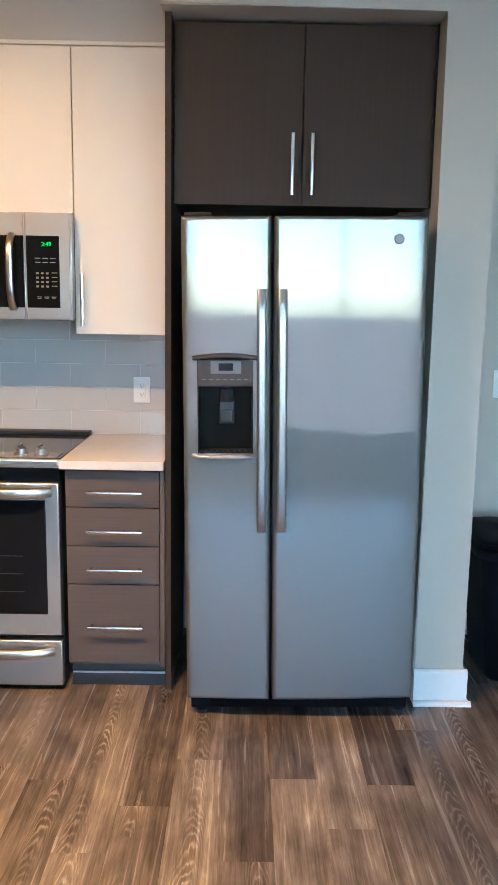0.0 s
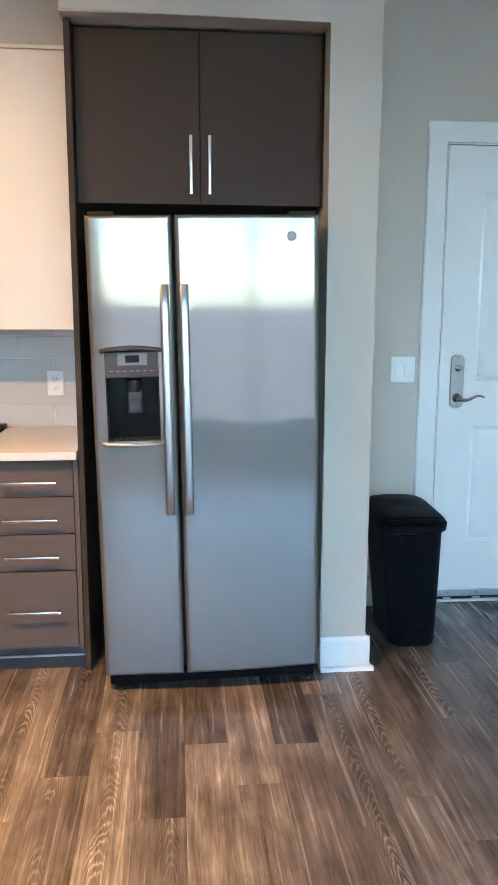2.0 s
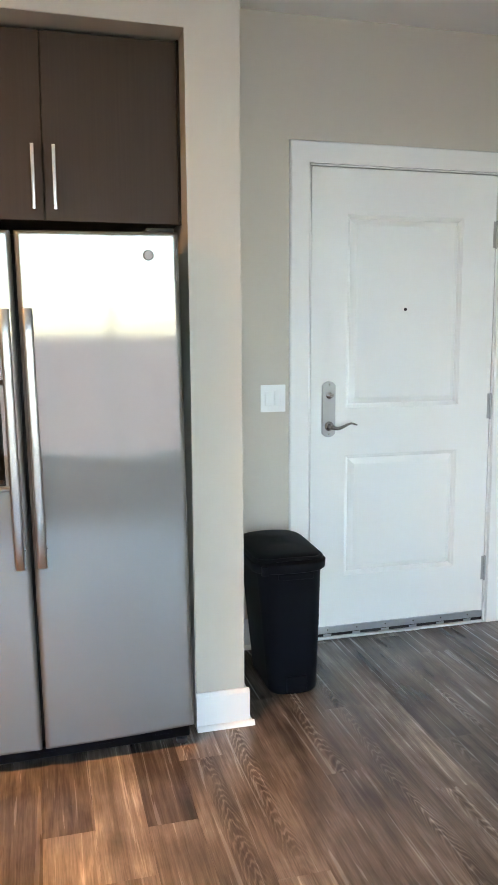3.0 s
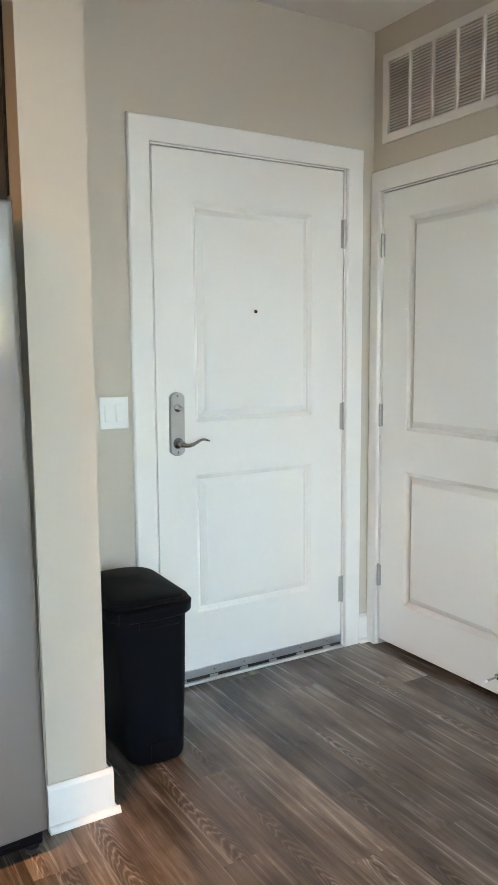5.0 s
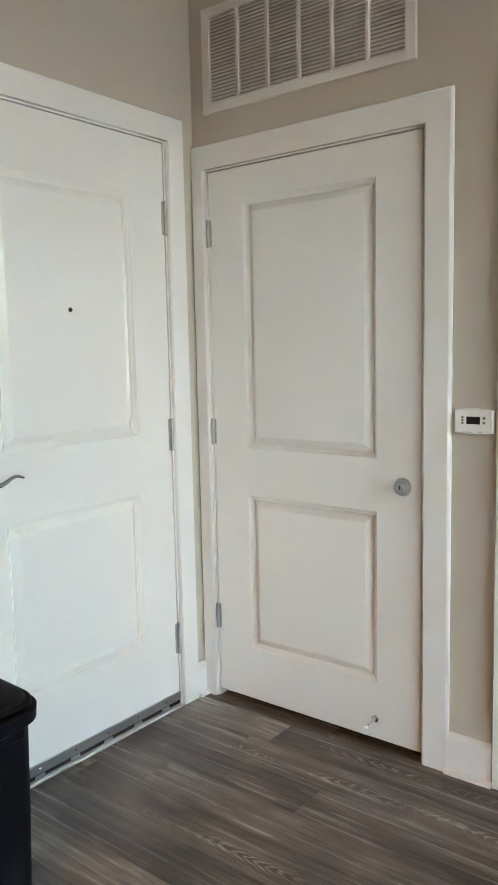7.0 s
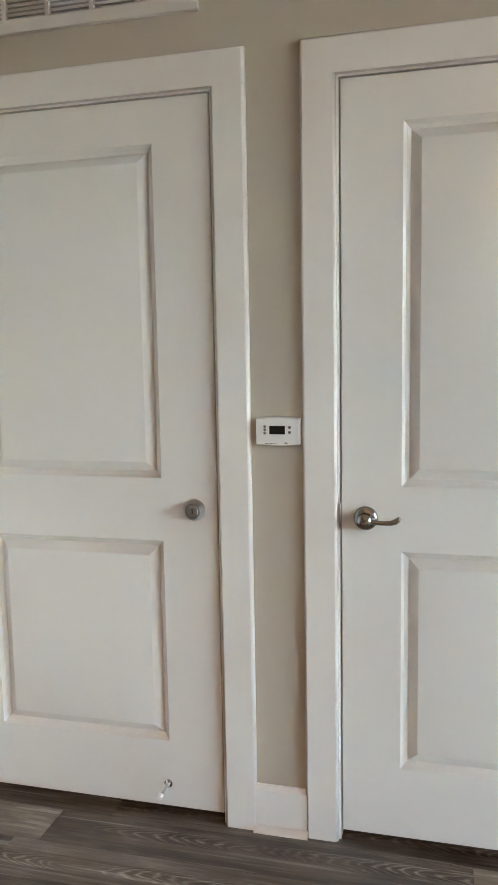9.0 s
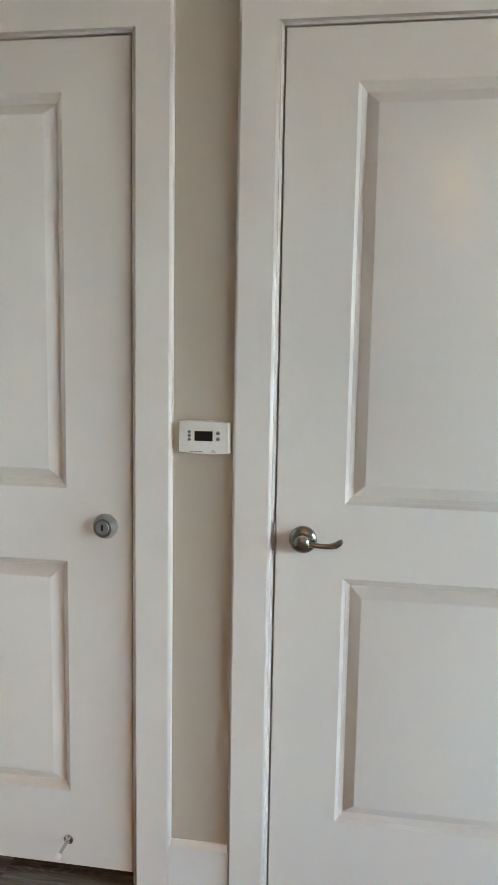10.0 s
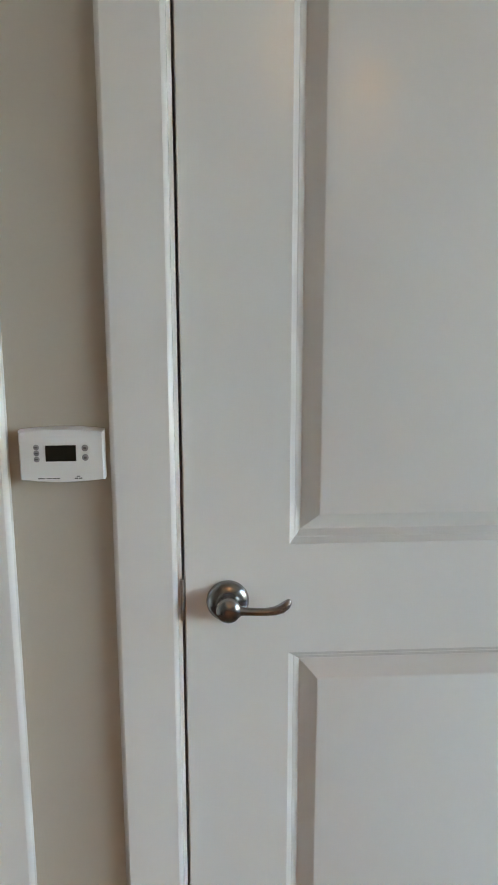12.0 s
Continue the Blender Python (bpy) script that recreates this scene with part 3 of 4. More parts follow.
lathe(bm, [(0.0165, 0), (0.0165, 0.002), (0.0155, 0.0032)], (X1 - 0.0250, 2.577, 0.950), (-1, 0, 0), 20)
part("cylinder_face", bm, ALUMINIUM, bolt)
part("keyhole", boxes((X1 - 0.0290, X1 - 0.0279, 2.5752, 2.5788, 0.943, 0.958)), RUBBER, bolt)
part("strike_plate", boxes((X1 - 0.006, X1 + 0.02, CD[1] - GAP + 0.0004, CD[1] - GAP + 0.002, 0.915, 0.985)), HINGE, closet, "dark metal strike plate")
# peg door stop low on the closet door
bm = bmesh.new()
lathe(bm, [(0.013, 0), (0.013, 0.003), (0.007, 0.006), (0.0045, 0.010), (0.0045, 0.062)], (X1 - 0.002, 2.684, 0.103), (-1, 0.02, -0.06), 18)
peg = part("peg_stop", bm, CHROME, closet, "chrome peg door stop")
bm = bmesh.new()
lathe(bm, [(0.0045, 0), (0.008, 0.001), (0.008, 0.012), (0.006, 0.015)], (X1 - 0.063, 2.6852, 0.0992), (-1, 0.02, -0.06), 18)
part("rubber_tip", bm, WHITEPLASTIC, peg, "white rubber tip")

# bath door, in the east wall
MB = pose(X1, BD[0], 0, 0, 0, -90)
WB = BD[0] - BD[1]
door_frame("door_frame_3", MB, WB, BD[2], "white painted flat casing round the bath door")
bath = make_door("door_3", MB @ Matrix.Translation((0, -0.002, 0)), WB, BD[2], 0.161, (0.234, 0.854, 1.033, 1.975), "closed white two-panel door with a nickel lever")


def lever_set():
    y, z, x = 2.089, 0.944, X1 - 0.002
    bm = bmesh.new()
    lathe(bm, [(0.033, 0), (0.033, 0.003), (0.031, 0.008), (0.026, 0.012), (0.018, 0.014), (0.017, 0.018)], (x, y, z), (-1, 0, 0), 40)
    rose = part("rosette", bm, NICKEL, bath, "round satin nickel rosette")
    bm = bmesh.new()
    lathe(bm, [(0.0150, 0.014), (0.0150, 0.024), (0.0175, 0.029), (0.0190, 0.037), (0.0180, 0.044), (0.012, 0.049), (0.004, 0.050)], (x, y, z), (-1, 0, 0), 30)
    pts, sz = [], []
    path = [(0.000, 0.000, 0.022), (0.014, -0.001, 0.018), (0.026, -0.003, 0.0130), (0.042, -0.0045, 0.0120), (0.058, -0.005, 0.0125), (0.070, -0.004, 0.0140), (0.080, -0.001, 0.0155), (0.087, 0.004, 0.0150), (0.091, 0.009, 0.0110), (0.0925, 0.0125, 0.005)]
    for k, (u, dz, th) in enumerate(path):
        pts.append((x - 0.037 + 0.004 * (u / 0.09) ** 2, y - u, z + dz))
        sz.append((max(0.006, th * 0.95), th))
    sweep(bm, pts, sz, (0, 0, 1), 16)
    part("lever_handle", bm, NICKEL, rose, "satin nickel lever with an upturned tip")


lever_set()
bm = bevelled(X1 - 0.014, X1 + 0.02, BD[0] + GAP - 0.0026, BD[0] + GAP + 0.0016, 0.917, 0.983, 0.001, 2)
part("strike_plate", bm, HINGE, bath, "dark metal strike plate with a curled lip")

# ---- wall fittings ----
def return_vent():
    y0, y1, z0, z1, x = 2.532, 3.405, 2.303, 2.676, X1
    v = thing("return_air_vent", (x, (y0 + y1) / 2, z0), "white louvred return air grille high on the wall", "vent")
    fr = 0.034
    part("backing", boxes((x - 0.003, x - 0.0005, y0 + 0.01, y1 - 0.01, z0 + 0.01, z1 - 0.01)), VENTDARK, v)
    bm = boxes((x - 0.016, x - 0.0005, y0, y1, z1 - fr, z1), (x - 0.016, x - 0.0005, y0, y1, z0, z0 + fr), (x - 0.016, x - 0.0005, y0, y0 + fr, z0 + fr, z1 - fr), (x - 0.016, x - 0.0005, y1 - fr, y1, z0 + fr, z1 - fr))
    part("frame", bm, GRILLE, v)
    ya, yb, za, zb = y0 + fr, y1 - fr, z0 + fr, z1 - fr
    for k in range(1, 6):
        y = ya + (yb - ya) * k / 6
        part("mullion", boxes((x - 0.0175, x - 0.004, y - 0.006, y + 0.006, za, zb)), GRILLE, v)
    count = 24
    pitch = (zb - za) / count
    bm = bmesh.new()
    pr = [(-0.0045, -0.0064), (0.0035, 0.0046), (0.0045, 0.0046), (-0.0035, -0.0064)]
    rings = [[bm.verts.new((a, yy, c)) for a, c in pr] for yy in (-(yb - ya) / 2, (yb - ya) / 2)]
    for k in range(4):
        bm.faces.new((rings[0][k], rings[0][(k + 1) % 4], rings[1][(k + 1) % 4], rings[1][k]))
    bm.faces.new(rings[0])
    bm.faces.new(rings[1][::-1])
    me = mesh_of("slat", bm, GRILLE, 0)
    for k in range(count):
        s = new("slat", me)
        s.parent = v
        s.location = Vector((x - 0.0095, (ya + yb) / 2, za + (k + 0.3) * pitch)) - v.location


return_vent()


def thermostat():
    y0, y1, z0, z1, x = 2.266, 2.388, 1.141, 1.221, X1
    yc, zc = (y0 + y1) / 2, (z0 + z1) / 2
    t = thing("thermostat", (x, yc, z0), "white plastic wall thermostat with a small grey display", "thermostat")
    bm = bmesh.new()
    n, rows = 16, []
    def outline(s, d):
        pts = []
        hw, hh = (y1 - y0) / 2 * s, (z1 - z0) / 2 * s
        for k in range(n + 1):
            u = -1 + 2 * k / n
            pts.append((x - d, yc + hw * u, zc + hh - 0.004 * u * u))
        for k in range(n + 1):
            u = 1 - 2 * k / n
            pts.append((x - d, yc + hw * u, zc - hh + 0.004 * u * u))
        return [bm.verts.new(p) for p in pts]
    for s, d in ((0.985, 0.0005), (1.0, 0.004), (1.0, 0.018), (0.985, 0.0225), (0.955, 0.0245)):
        rows.append(outline(s, d))
    k = len(rows[0])
    for a, b in zip(rows, rows[1:]):
        for i in range(k):
            bm.faces.new((a[i], a[(i + 1) % k], b[(i + 1) % k], b[i]))
    bm.faces.new(rows[-1])
    part("housing", bm, WHITEPLASTIC, t, "", 40)
    f = x - 0.0246
    part("display", bevelled(f - 0.0008, f + 0.002, yc - 0.021, yc + 0.0225, zc - 0.008, zc + 0.0155, 0.0005, 1), LCD, t, "dark grey liquid crystal display")
    for dz in (0.0130, 0.0045, -0.0045):
        bm = bmesh.new()
        lathe(bm, [(0.0042, 0), (0.0042, 0.001), (0.003, 0.0018)], (f, yc + 0.035, zc + dz), (-1, 0, 0), 16)
        b = part("button", bm, GREYPLASTIC, t)
        part("button_mark", boxes((f - 0.0022, f - 0.0016, yc + 0.0328, yc + 0.0372, zc + dz - 0.001, zc + dz + 0.001)), INK, b)
    for dz in (0.0115, -0.0025):
        bm = bmesh.new()
        lathe(bm, [(0.0048, 0), (0.0048, 0.001), (0.0035, 0.0018)], (f, yc - 0.034, zc + dz), (-1, 0, 0), 16)
        b = part("button", bm, GREYPLASTIC, t)
        part("button_mark", boxes((f - 0.0022, f - 0.0016, yc - 0.036, yc - 0.032, zc + dz - 0.0015, zc + dz + 0.0015)), INK, b)
    for a, w in ((0.030, 0.009), (0.019, 0.007), (0.011, 0.004), (0.006, 0.004), (-0.020, 0.005), (-0.026, 0.005)):
        part("print_bar", boxes((f - 0.0004, f + 0.0004, yc + a - w / 2, yc + a + w / 2, zc - 0.034, zc - 0.0325)), INK, t)
    part("slider", boxes((f - 0.001, f + 0.001, yc - 0.0255, yc - 0.0205, zc - 0.0315, zc - 0.0295)), GREYPLASTIC, t)
    part("emboss_bar", boxes((f - 0.0003, f + 0.0005, yc - 0.010, yc + 0.014, zc + 0.027, zc + 0.030)), WHITEPLASTIC, t)


thermostat()


def wall_switch():
    x0, x1, z0, z1, y = 1.124, 1.241, 1.103, 1.226, Y1
    s = thing("light_switch", ((x0 + x1) / 2, y, z0), "white double rocker light switch plate", "light switch")
    part("plate", bevelled(x0, x1, y - 0.006, y - 0.0005, z0, z1, 0.003, 3), WHITEPLASTIC, s)
    for xc in (x0 + 0.036, x1 - 0.036):
        part("rocker_frame", bevelled(xc - 0.0175, xc + 0.0175, y - 0.008, y - 0.005, z0 + 0.028, z1 - 0.028, 0.001, 1), WHITEPLASTIC, s)
        bm = bevelled(xc - 0.0155, xc + 0.0155, y - 0.0105, y - 0.007, z0 + 0.030, z1 - 0.030, 0.0012, 2)
        for v in bm.verts:
            if v.co.z > (z0 + z1) / 2 and v.co.y < y - 0.008:
                v.co.y += 0.002
        part("rocker", bm, WHITEPLASTIC, s)


wall_switch()


# ---- refrigerator ----
def refrigerator():
    """Side-by-side, bowed doors; the whole stands a degree out of plumb."""
    fx0, fx1, split = -0.168, 0.649, 0.1345
    z0, z1 = 0.080, 1.772
    f = thing("refrigerator", (0.24, 2.75, 0.0), "stainless steel side-by-side refrigerator with an ice dispenser", "refrigerator")
    mid, half = (fx0 + fx1) / 2, (fx1 - fx0) / 2

    def front(x):
        return 2.653 + 0.016 * ((x - mid) / half) ** 2

    def door(nm, xa, xb, hole, label):
        r = 0.016
        xs = {xa + r * (1 - math.cos(math.pi / 2 * k / 5)) for k in range(6)} | {xb - r * (1 - math.cos(math.pi / 2 * k / 5)) for k in range(6)}
        xs |= {xa + r + (xb - xa - 2 * r) * k / 10 for k in range(1, 10)}
        zr = 0.010
        zs = {z0 + zr * (1 - math.cos(math.pi / 2 * k / 3)) for k in range(4)} | {z1 - zr * (1 - math.cos(math.pi / 2 * k / 3)) for k in range(4)}
        xs |= {xa + r + 0.003, xb - r - 0.003}
        zs |= {z0 + zr + 0.003, z1 - zr - 0.003} | {z0 + 0.1 + (z1 - z0 - 0.2) * k / 8 for k in range(9)}
        if hole:
            xs = {x for x in xs if min(abs(x - hole[0]), abs(x - hole[1])) > 0.006} | {hole[0], hole[1]}
            zs |= {hole[2], hole[3]}
        xs, zs = sorted(xs), sorted(zs)

        def depth(v, a, b, rad):
            d = min(v - a, b - v)
            return 0 if d >= rad else rad - math.sqrt(max(0, rad * rad - (rad - d) ** 2))

        bm = bmesh.new()
        grid = [[bm.verts.new((x, front(x) + max(depth(x, xa, xb, r), depth(z, z0, z1, zr)), z)) for z in zs] for x in xs]
        for i in range(len(xs) - 1):
            for k in range(len(zs) - 1):
                if hole and hole[0] - 1e-6 <= xs[i] < hole[1] - 1e-6 and hole[2] - 1e-6 <= zs[k] < hole[3] - 1e-6:
                    continue
                bm.faces.new((grid[i][k], grid[i + 1][k], grid[i + 1][k + 1], grid[i][k + 1]))
        rim = [grid[i][0] for i in range(len(xs))] + [grid[-1][k] for k in range(1, len(zs))] + [grid[i][-1] for i in range(len(xs) - 2, -1, -1)] + [grid[0][k] for k in range(len(zs) - 2, 0, -1)]
        back = [bm.verts.new((v.co.x, 2.735, v.co.z)) for v in rim]
        for k in range(len(rim)):
            bm.faces.new((rim[k], rim[(k + 1) % len(rim)], back[(k + 1) % len(rim)], back[k]))
        bm.faces.new(back[::-1])
        return part(nm, bm, STEEL, f, label, 40)

    hole = (-0.118, 0.070, 0.986, 1.314)
    freezer = door("freezer_door", fx0, split - 0.0055, hole, "narrow stainless freezer door with dispenser")
    fridge = door("fridge_door", split + 0.0055, fx1, None, "wide stainless refrigerator door")
    part("gasket", boxes((fx0 + 0.012, fx1 - 0.012, 2.7355, 2.749, z0 + 0.01, z1 - 0.005)), RUBBER, f)
    part("cabinet_body", bevelled(fx0 + 0.004, fx1 - 0.004, 2.750, 3.42, 0.045, 1.765, 0.006), BLACK, f, "black painted cabinet body")
    # hinge covers on top
    for a, b in ((fx0 + 0.01, fx0 + 0.10), (fx1 - 0.10, fx1 - 0.01)):
        part("hinge_cover", bevelled(a, b, 2.69, 2.84, 1.7725, 1.788, 0.005), RUBBER, f, "black plastic hinge cover")
    # bar handles, bowed, with end mounts
    for x, dr in ((0.0985, freezer), (0.1665, fridge)):
        bm = bmesh.new()
        pts, sz = [], []
        za, zb = 0.716, 1.534
        for k in range(25):
            u = k / 24
            bow = 1 - (2 * u - 1) ** 6
            pts.append((x, 2.634 - 0.022 * bow ** 0.8 - 0.006 * math.sin(math.pi * u), za + (zb - za) * u))
            sz.append((0.031, 0.017))
        sweep(bm, pts, sz, (0, -1, 0), 20, 3.2)
        h = part("door_handle", bm, STEEL_SMOOTH, dr, "long bowed stainless bar handle", 50)
        for z in (za + 0.012, zb - 0.012):
            part("handle_mount", bevelled(x - 0.012, x + 0.012, 2.628, front(x) + 0.002, z - 0.011, z + 0.011, 0.003), STEEL_SMOOTH, dr)
        part("handle_screw", boxes((x + 0.0155, x + 0.020, 2.612, 2.618, za + 0.064, za + 0.070)), CHROME, dr)
    # dispenser
    a, b, c, d = hole
    y = 2.660
    zc = 1.214
    disp = part("dispenser_recess", boxes((a, b, y + 0.072, y + 0.075, c, zc), (a - 0.001, a + 0.004, y + 0.004, y + 0.072, c, zc), (b - 0.004, b + 0.001, y + 0.004, y + 0.072, c, zc), (a, b, y + 0.004, y + 0.072, c - 0.002, c + 0.003), (a, b, y + 0.004, y + 0.072, zc - 0.003, zc)), RECESS, freezer, "black glossy dispenser recess")
    part("control_panel", bevelled(a - 0.001, b + 0.001, y - 0.004, y + 0.06, zc + 0.0005, d - 0.008, 0.003), BROWNPLASTIC, freezer, "brownish grey control panel")
    part("control_label", boxes((a + 0.045, b - 0.040, y - 0.0052, y - 0.0035, 1.258, 1.300)), PANELGREY, freezer)
    part("display", boxes((a + 0.072, b - 0.068, y - 0.0062, y - 0.0050, 1.268, 1.293)), GLOSSBLACK, freezer, "small dark display")
    for k in range(7):
        x = a + 0.022 + k * 0.0235
        part("button_bar", boxes((x - 0.007, x + 0.007, y - 0.0046, y - 0.0036, 1.2365, 1.2395)), PANELGREY, freezer)
    # curved cap over the panel
    bm = bmesh.new()
    pts, sz = [], []
    for k in range(15):
        u = k / 14
        pts.append((a - 0.014 + (b - a + 0.028) * u, y + 0.004 - 0.011 * math.sin(math.pi * u), d - 0.004 + 0.010 * math.sin(math.pi * u)))
        sz.append((0.034, 0.016))
    sweep(bm, pts, sz, (0, 0, 1), 12, 4)
    part("dispenser_cap", bm, BROWNPLASTIC, freezer, "curved dark cap above the dispenser")
    # nozzle, paddle and tray
    xm = (a + b) / 2 + 0.004
    bm = bmesh.new()
    lathe(bm, [(0.020, 0), (0.024, 0.004), (0.024, 0.035), (0.020, 0.045)], (xm, y + 0.038, 1.205), (0, 0, -1), 24)
    part("ice_chute", bm, BLACK, freezer)
    part("paddle", bevelled(xm - 0.027, xm + 0.027, y + 0.052, y + 0.064, 1.080, 1.165, 0.004), BLACK, freezer, "black dispenser paddle")
    part("paddle_pad", bevelled(xm - 0.020, xm + 0.020, y + 0.047, y + 0.0525, 1.088, 1.130, 0.003), BLACK, freezer)
    bm = bmesh.new()
    sweep(bm, [(a - 0.016, y + 0.006, c - 0.006), (a - 0.004, y - 0.004, c - 0.011), (a + 0.03, y - 0.008, c - 0.013), (b - 0.03, y - 0.008, c - 0.013), (b + 0.004, y - 0.004, c - 0.011), (b + 0.016, y + 0.006, c - 0.006)], [(0.02, 0.012)] * 6, (0, 0, 1), 12, 3)
    lip = part("drip_tray", bm, STEEL_SMOOTH, freezer, "pale metal drip tray lip")
    for k in range(9):
        x = a + 0.016 + k * (b - a - 0.032) / 8
        part("tray_slat", boxes((x - 0.005, x + 0.005, y + 0.006, y + 0.068, c + 0.0035, c + 0.006)), RUBBER, lip)
    # round badge, drawn as a plain ring
    bx, bz = 0.549, 1.699
    bm = bmesh.new()
    lathe(bm, [(0.001, 0), (0.0175, 0), (0.0175, 0.002), (0.015, 0.003), (0.001, 0.003)], (bx, front(bx) + 0.0005, bz), (0, -1, 0), 28)
    badge = part("badge", bm, INK, fridge, "small round badge with a dark rim")
    bm = bmesh.new()
    lathe(bm, [(0.0115, 0), (0.0138, 0), (0.0138, 0.001), (0.0115, 0.001)], (bx, front(bx) - 0.0026, bz), (0, -1, 0), 24)
    part("badge_ring", bm, GREYPLASTIC, badge)
    # base grille and feet
    part("base_grille", bevelled(fx0 + 0.012, fx1 - 0.012, 2.700, 2.74, 0.026, 0.074, 0.006), BINBLACK, f, "black toe grille")
    for k in range(4):
        x = fx0 + 0.11 + k * 0.2
        part("grille_clip", bevelled(x - 0.03, x + 0.03, 2.694, 2.6995, 0.050, 0.066, 0.002), BINBLACK, f)
    for x in (fx0 + 0.05, fx1 - 0.04):
        bm = bmesh.new()
        lathe(bm, [(0.018, 0.0), (0.020, 0.003), (0.020, 0.016), (0.009, 0.018), (0.009, 0.05)], (x, 2.715, 0.004), (0, 0, 1), 18)
        part("levelling_foot", bm, BLACK, f)
    f.rotation_euler = (0, radians(-0.95), 0)


refrigerator()


# ---- cabinets ----
def bar_pull(parent, p, q, out, material=CHROME, w=0.012, t=0.008, reach=0.032):
    """A square bar handle from p to q, standing off its front on two posts."""
    p, q, out = Vector(p), Vector(q), Vector(out)
    d = (q - p).normalized()
    bm = bmesh.new()
    sweep(bm, [p + out * reach, q + out * reach], [(w, t)] * 2, out, 8, 6)
    h = part("handle", bm, material, parent, "polished chrome bar handle")
    for e in (p + d * 0.012, q - d * 0.012):
        bm = bmesh.new()
        sweep(bm, [e + out * 0.0003, e + out * (reach - t / 2 + 0.001)], [(0.009, 0.009)] * 2, d, 8, 6)
        part("handle_post", bm, material, h)


def fridge_top_cabinet():
    c = thing("over_fridge_cabinet", (0.21, 3.2, 1.835), "dark brown two-door cabinet above the refrigerator", "cabinet")
    part("carcase", boxes((-0.243, 0.668, 2.932, 3.47, 1.838, 2.442)), DARK, c)
    for a, b, hx in ((-0.241, 0.2085, 0.176), (0.2125, 0.664, 0.245)):
        d = part("door", bevelled(a, b, 2.910, 2.930, 1.835, 2.440, 0.0015, 2), DARK, c)
        bar_pull(d, (hx, 2.910, 1.868), (hx, 2.910, 2.076), (0, -1, 0))
    solid("cabinet_filler", boxes((0.669, 0.677, 2.925, 2.95, 1.838, 2.452)), DARK, "dark brown filler strip", "filler", "structure")
    solid("refrigerator_end_panel", bevelled(-0.268, -0.246, 2.862, 3.47, 0.0, 2.453, 0.001, 1), DARK, "tall dark brown end panel beside the refrigerator", "panel")
    solid("panel_foot", bevelled(-0.268, -0.240, 2.848, 2.861, 0.0, 0.008, 0.002, 1), TAUPE, "small wooden wedge at the foot of the panel", "wedge")


fridge_top_cabinet()


def drawer_unit():
    x0, x1, y = -0.638, -0.2685, 2.850
    c = thing("drawer_cabinet", ((x0 + x1) / 2, 3.15, 0), "taupe wood-grain base cabinet with four drawers", "cabinet")
    part("carcase", boxes((x0 + 0.001, x1 - 0.001, y + 0.022, 3.455, 0.105, 0.880)), CARCASE, c)
    part("toe_kick", boxes((x0 + 0.001, x1 - 0.001, y + 0.060, y + 0.075, 0.0, 0.105)), KICK, c, "dark grey recessed toe kick")
    part("kick_rail", bevelled(x0 + 0.004, x1 - 0.003, y + 0.053, y + 0.060, 0.052, 0.060, 0.001, 1), ALUMINIUM, c, "thin metal rail on the toe kick")
    part("filler", boxes((x1 - 0.018, x1 - 0.001, y + 0.002, y + 0.021, 0.105, 0.880)), TAUPE, c)
    for a, b in ((0.7355, 0.872), (0.5865, 0.7315), (0.4370, 0.5825), (0.122, 0.4330)):
        d = part("drawer_front", bevelled(x0 + 0.002, x1 - 0.021, y, y + 0.020, a, b, 0.0012, 2), TAUPE, c)
        z = {0.7355: 0.794, 0.5865: 0.646, 0.4370: 0.498, 0.122: 0.273}[a]
        bar_pull(d, (-0.556, y, z), (-0.350, y, z), (0, -1, 0), CHROME, 0.012, 0.008, 0.032)


drawer_unit()
solid("countertop", bevelled(-0.652, -0.2695, 2.818, 3.466, 0.882, 0.914, 0.003, 3), QUARTZ, "white quartz countertop on the drawer cabinet", "countertop")


def pale_uppers():
    c = thing("wall_cabinet", (-0.46, 3.3, 1.365), "tall cream slab-door wall cabinet", "cabinet")
    part("carcase", boxes((-0.650, -0.272, 3.172, 3.455, 1.366, 2.436)), CREAM, c)
    d = part("door", bevelled(-0.6485, -0.274, 3.150, 3.170, 1.363, 2.428, 0.0015, 2), CREAM, c)
    bar_pull(d, (-0.619, 3.150, 1.394), (-0.619, 3.150, 1.594), (0, -1, 0), CHROME, 0.012, 0.008, 0.03)
    c = thing("wall_cabinet", (-1.04, 3.3, 1.83), "short cream two-door wall cabinet above the microwave", "cabinet")
    part("carcase", boxes((-1.425, -0.6535, 3.172, 3.455, 1.826, 2.436)), CREAM, c)
    for a, b, hx in ((-1.0375, -0.6525, -0.995), (-1.4235, -1.0405, -1.083)):
        d = part("door", bevelled(a, b, 3.150, 3.170, 1.824, 2.428, 0.0015, 2), CREAM, c)
        bar_pull(d, (hx, 3.150, 1.850), (hx, 3.150, 2.050), (0, -1, 0), CHROME, 0.012, 0.008, 0.03)
    solid("cabinet_top_trim", bevelled(-1.425, -0.272, 3.160, 3.30, 2.4365, 2.4515, 0.002, 1), CREAM, "cream scribe strip above the wall cabinets", "trim", "structure")


pale_uppers()


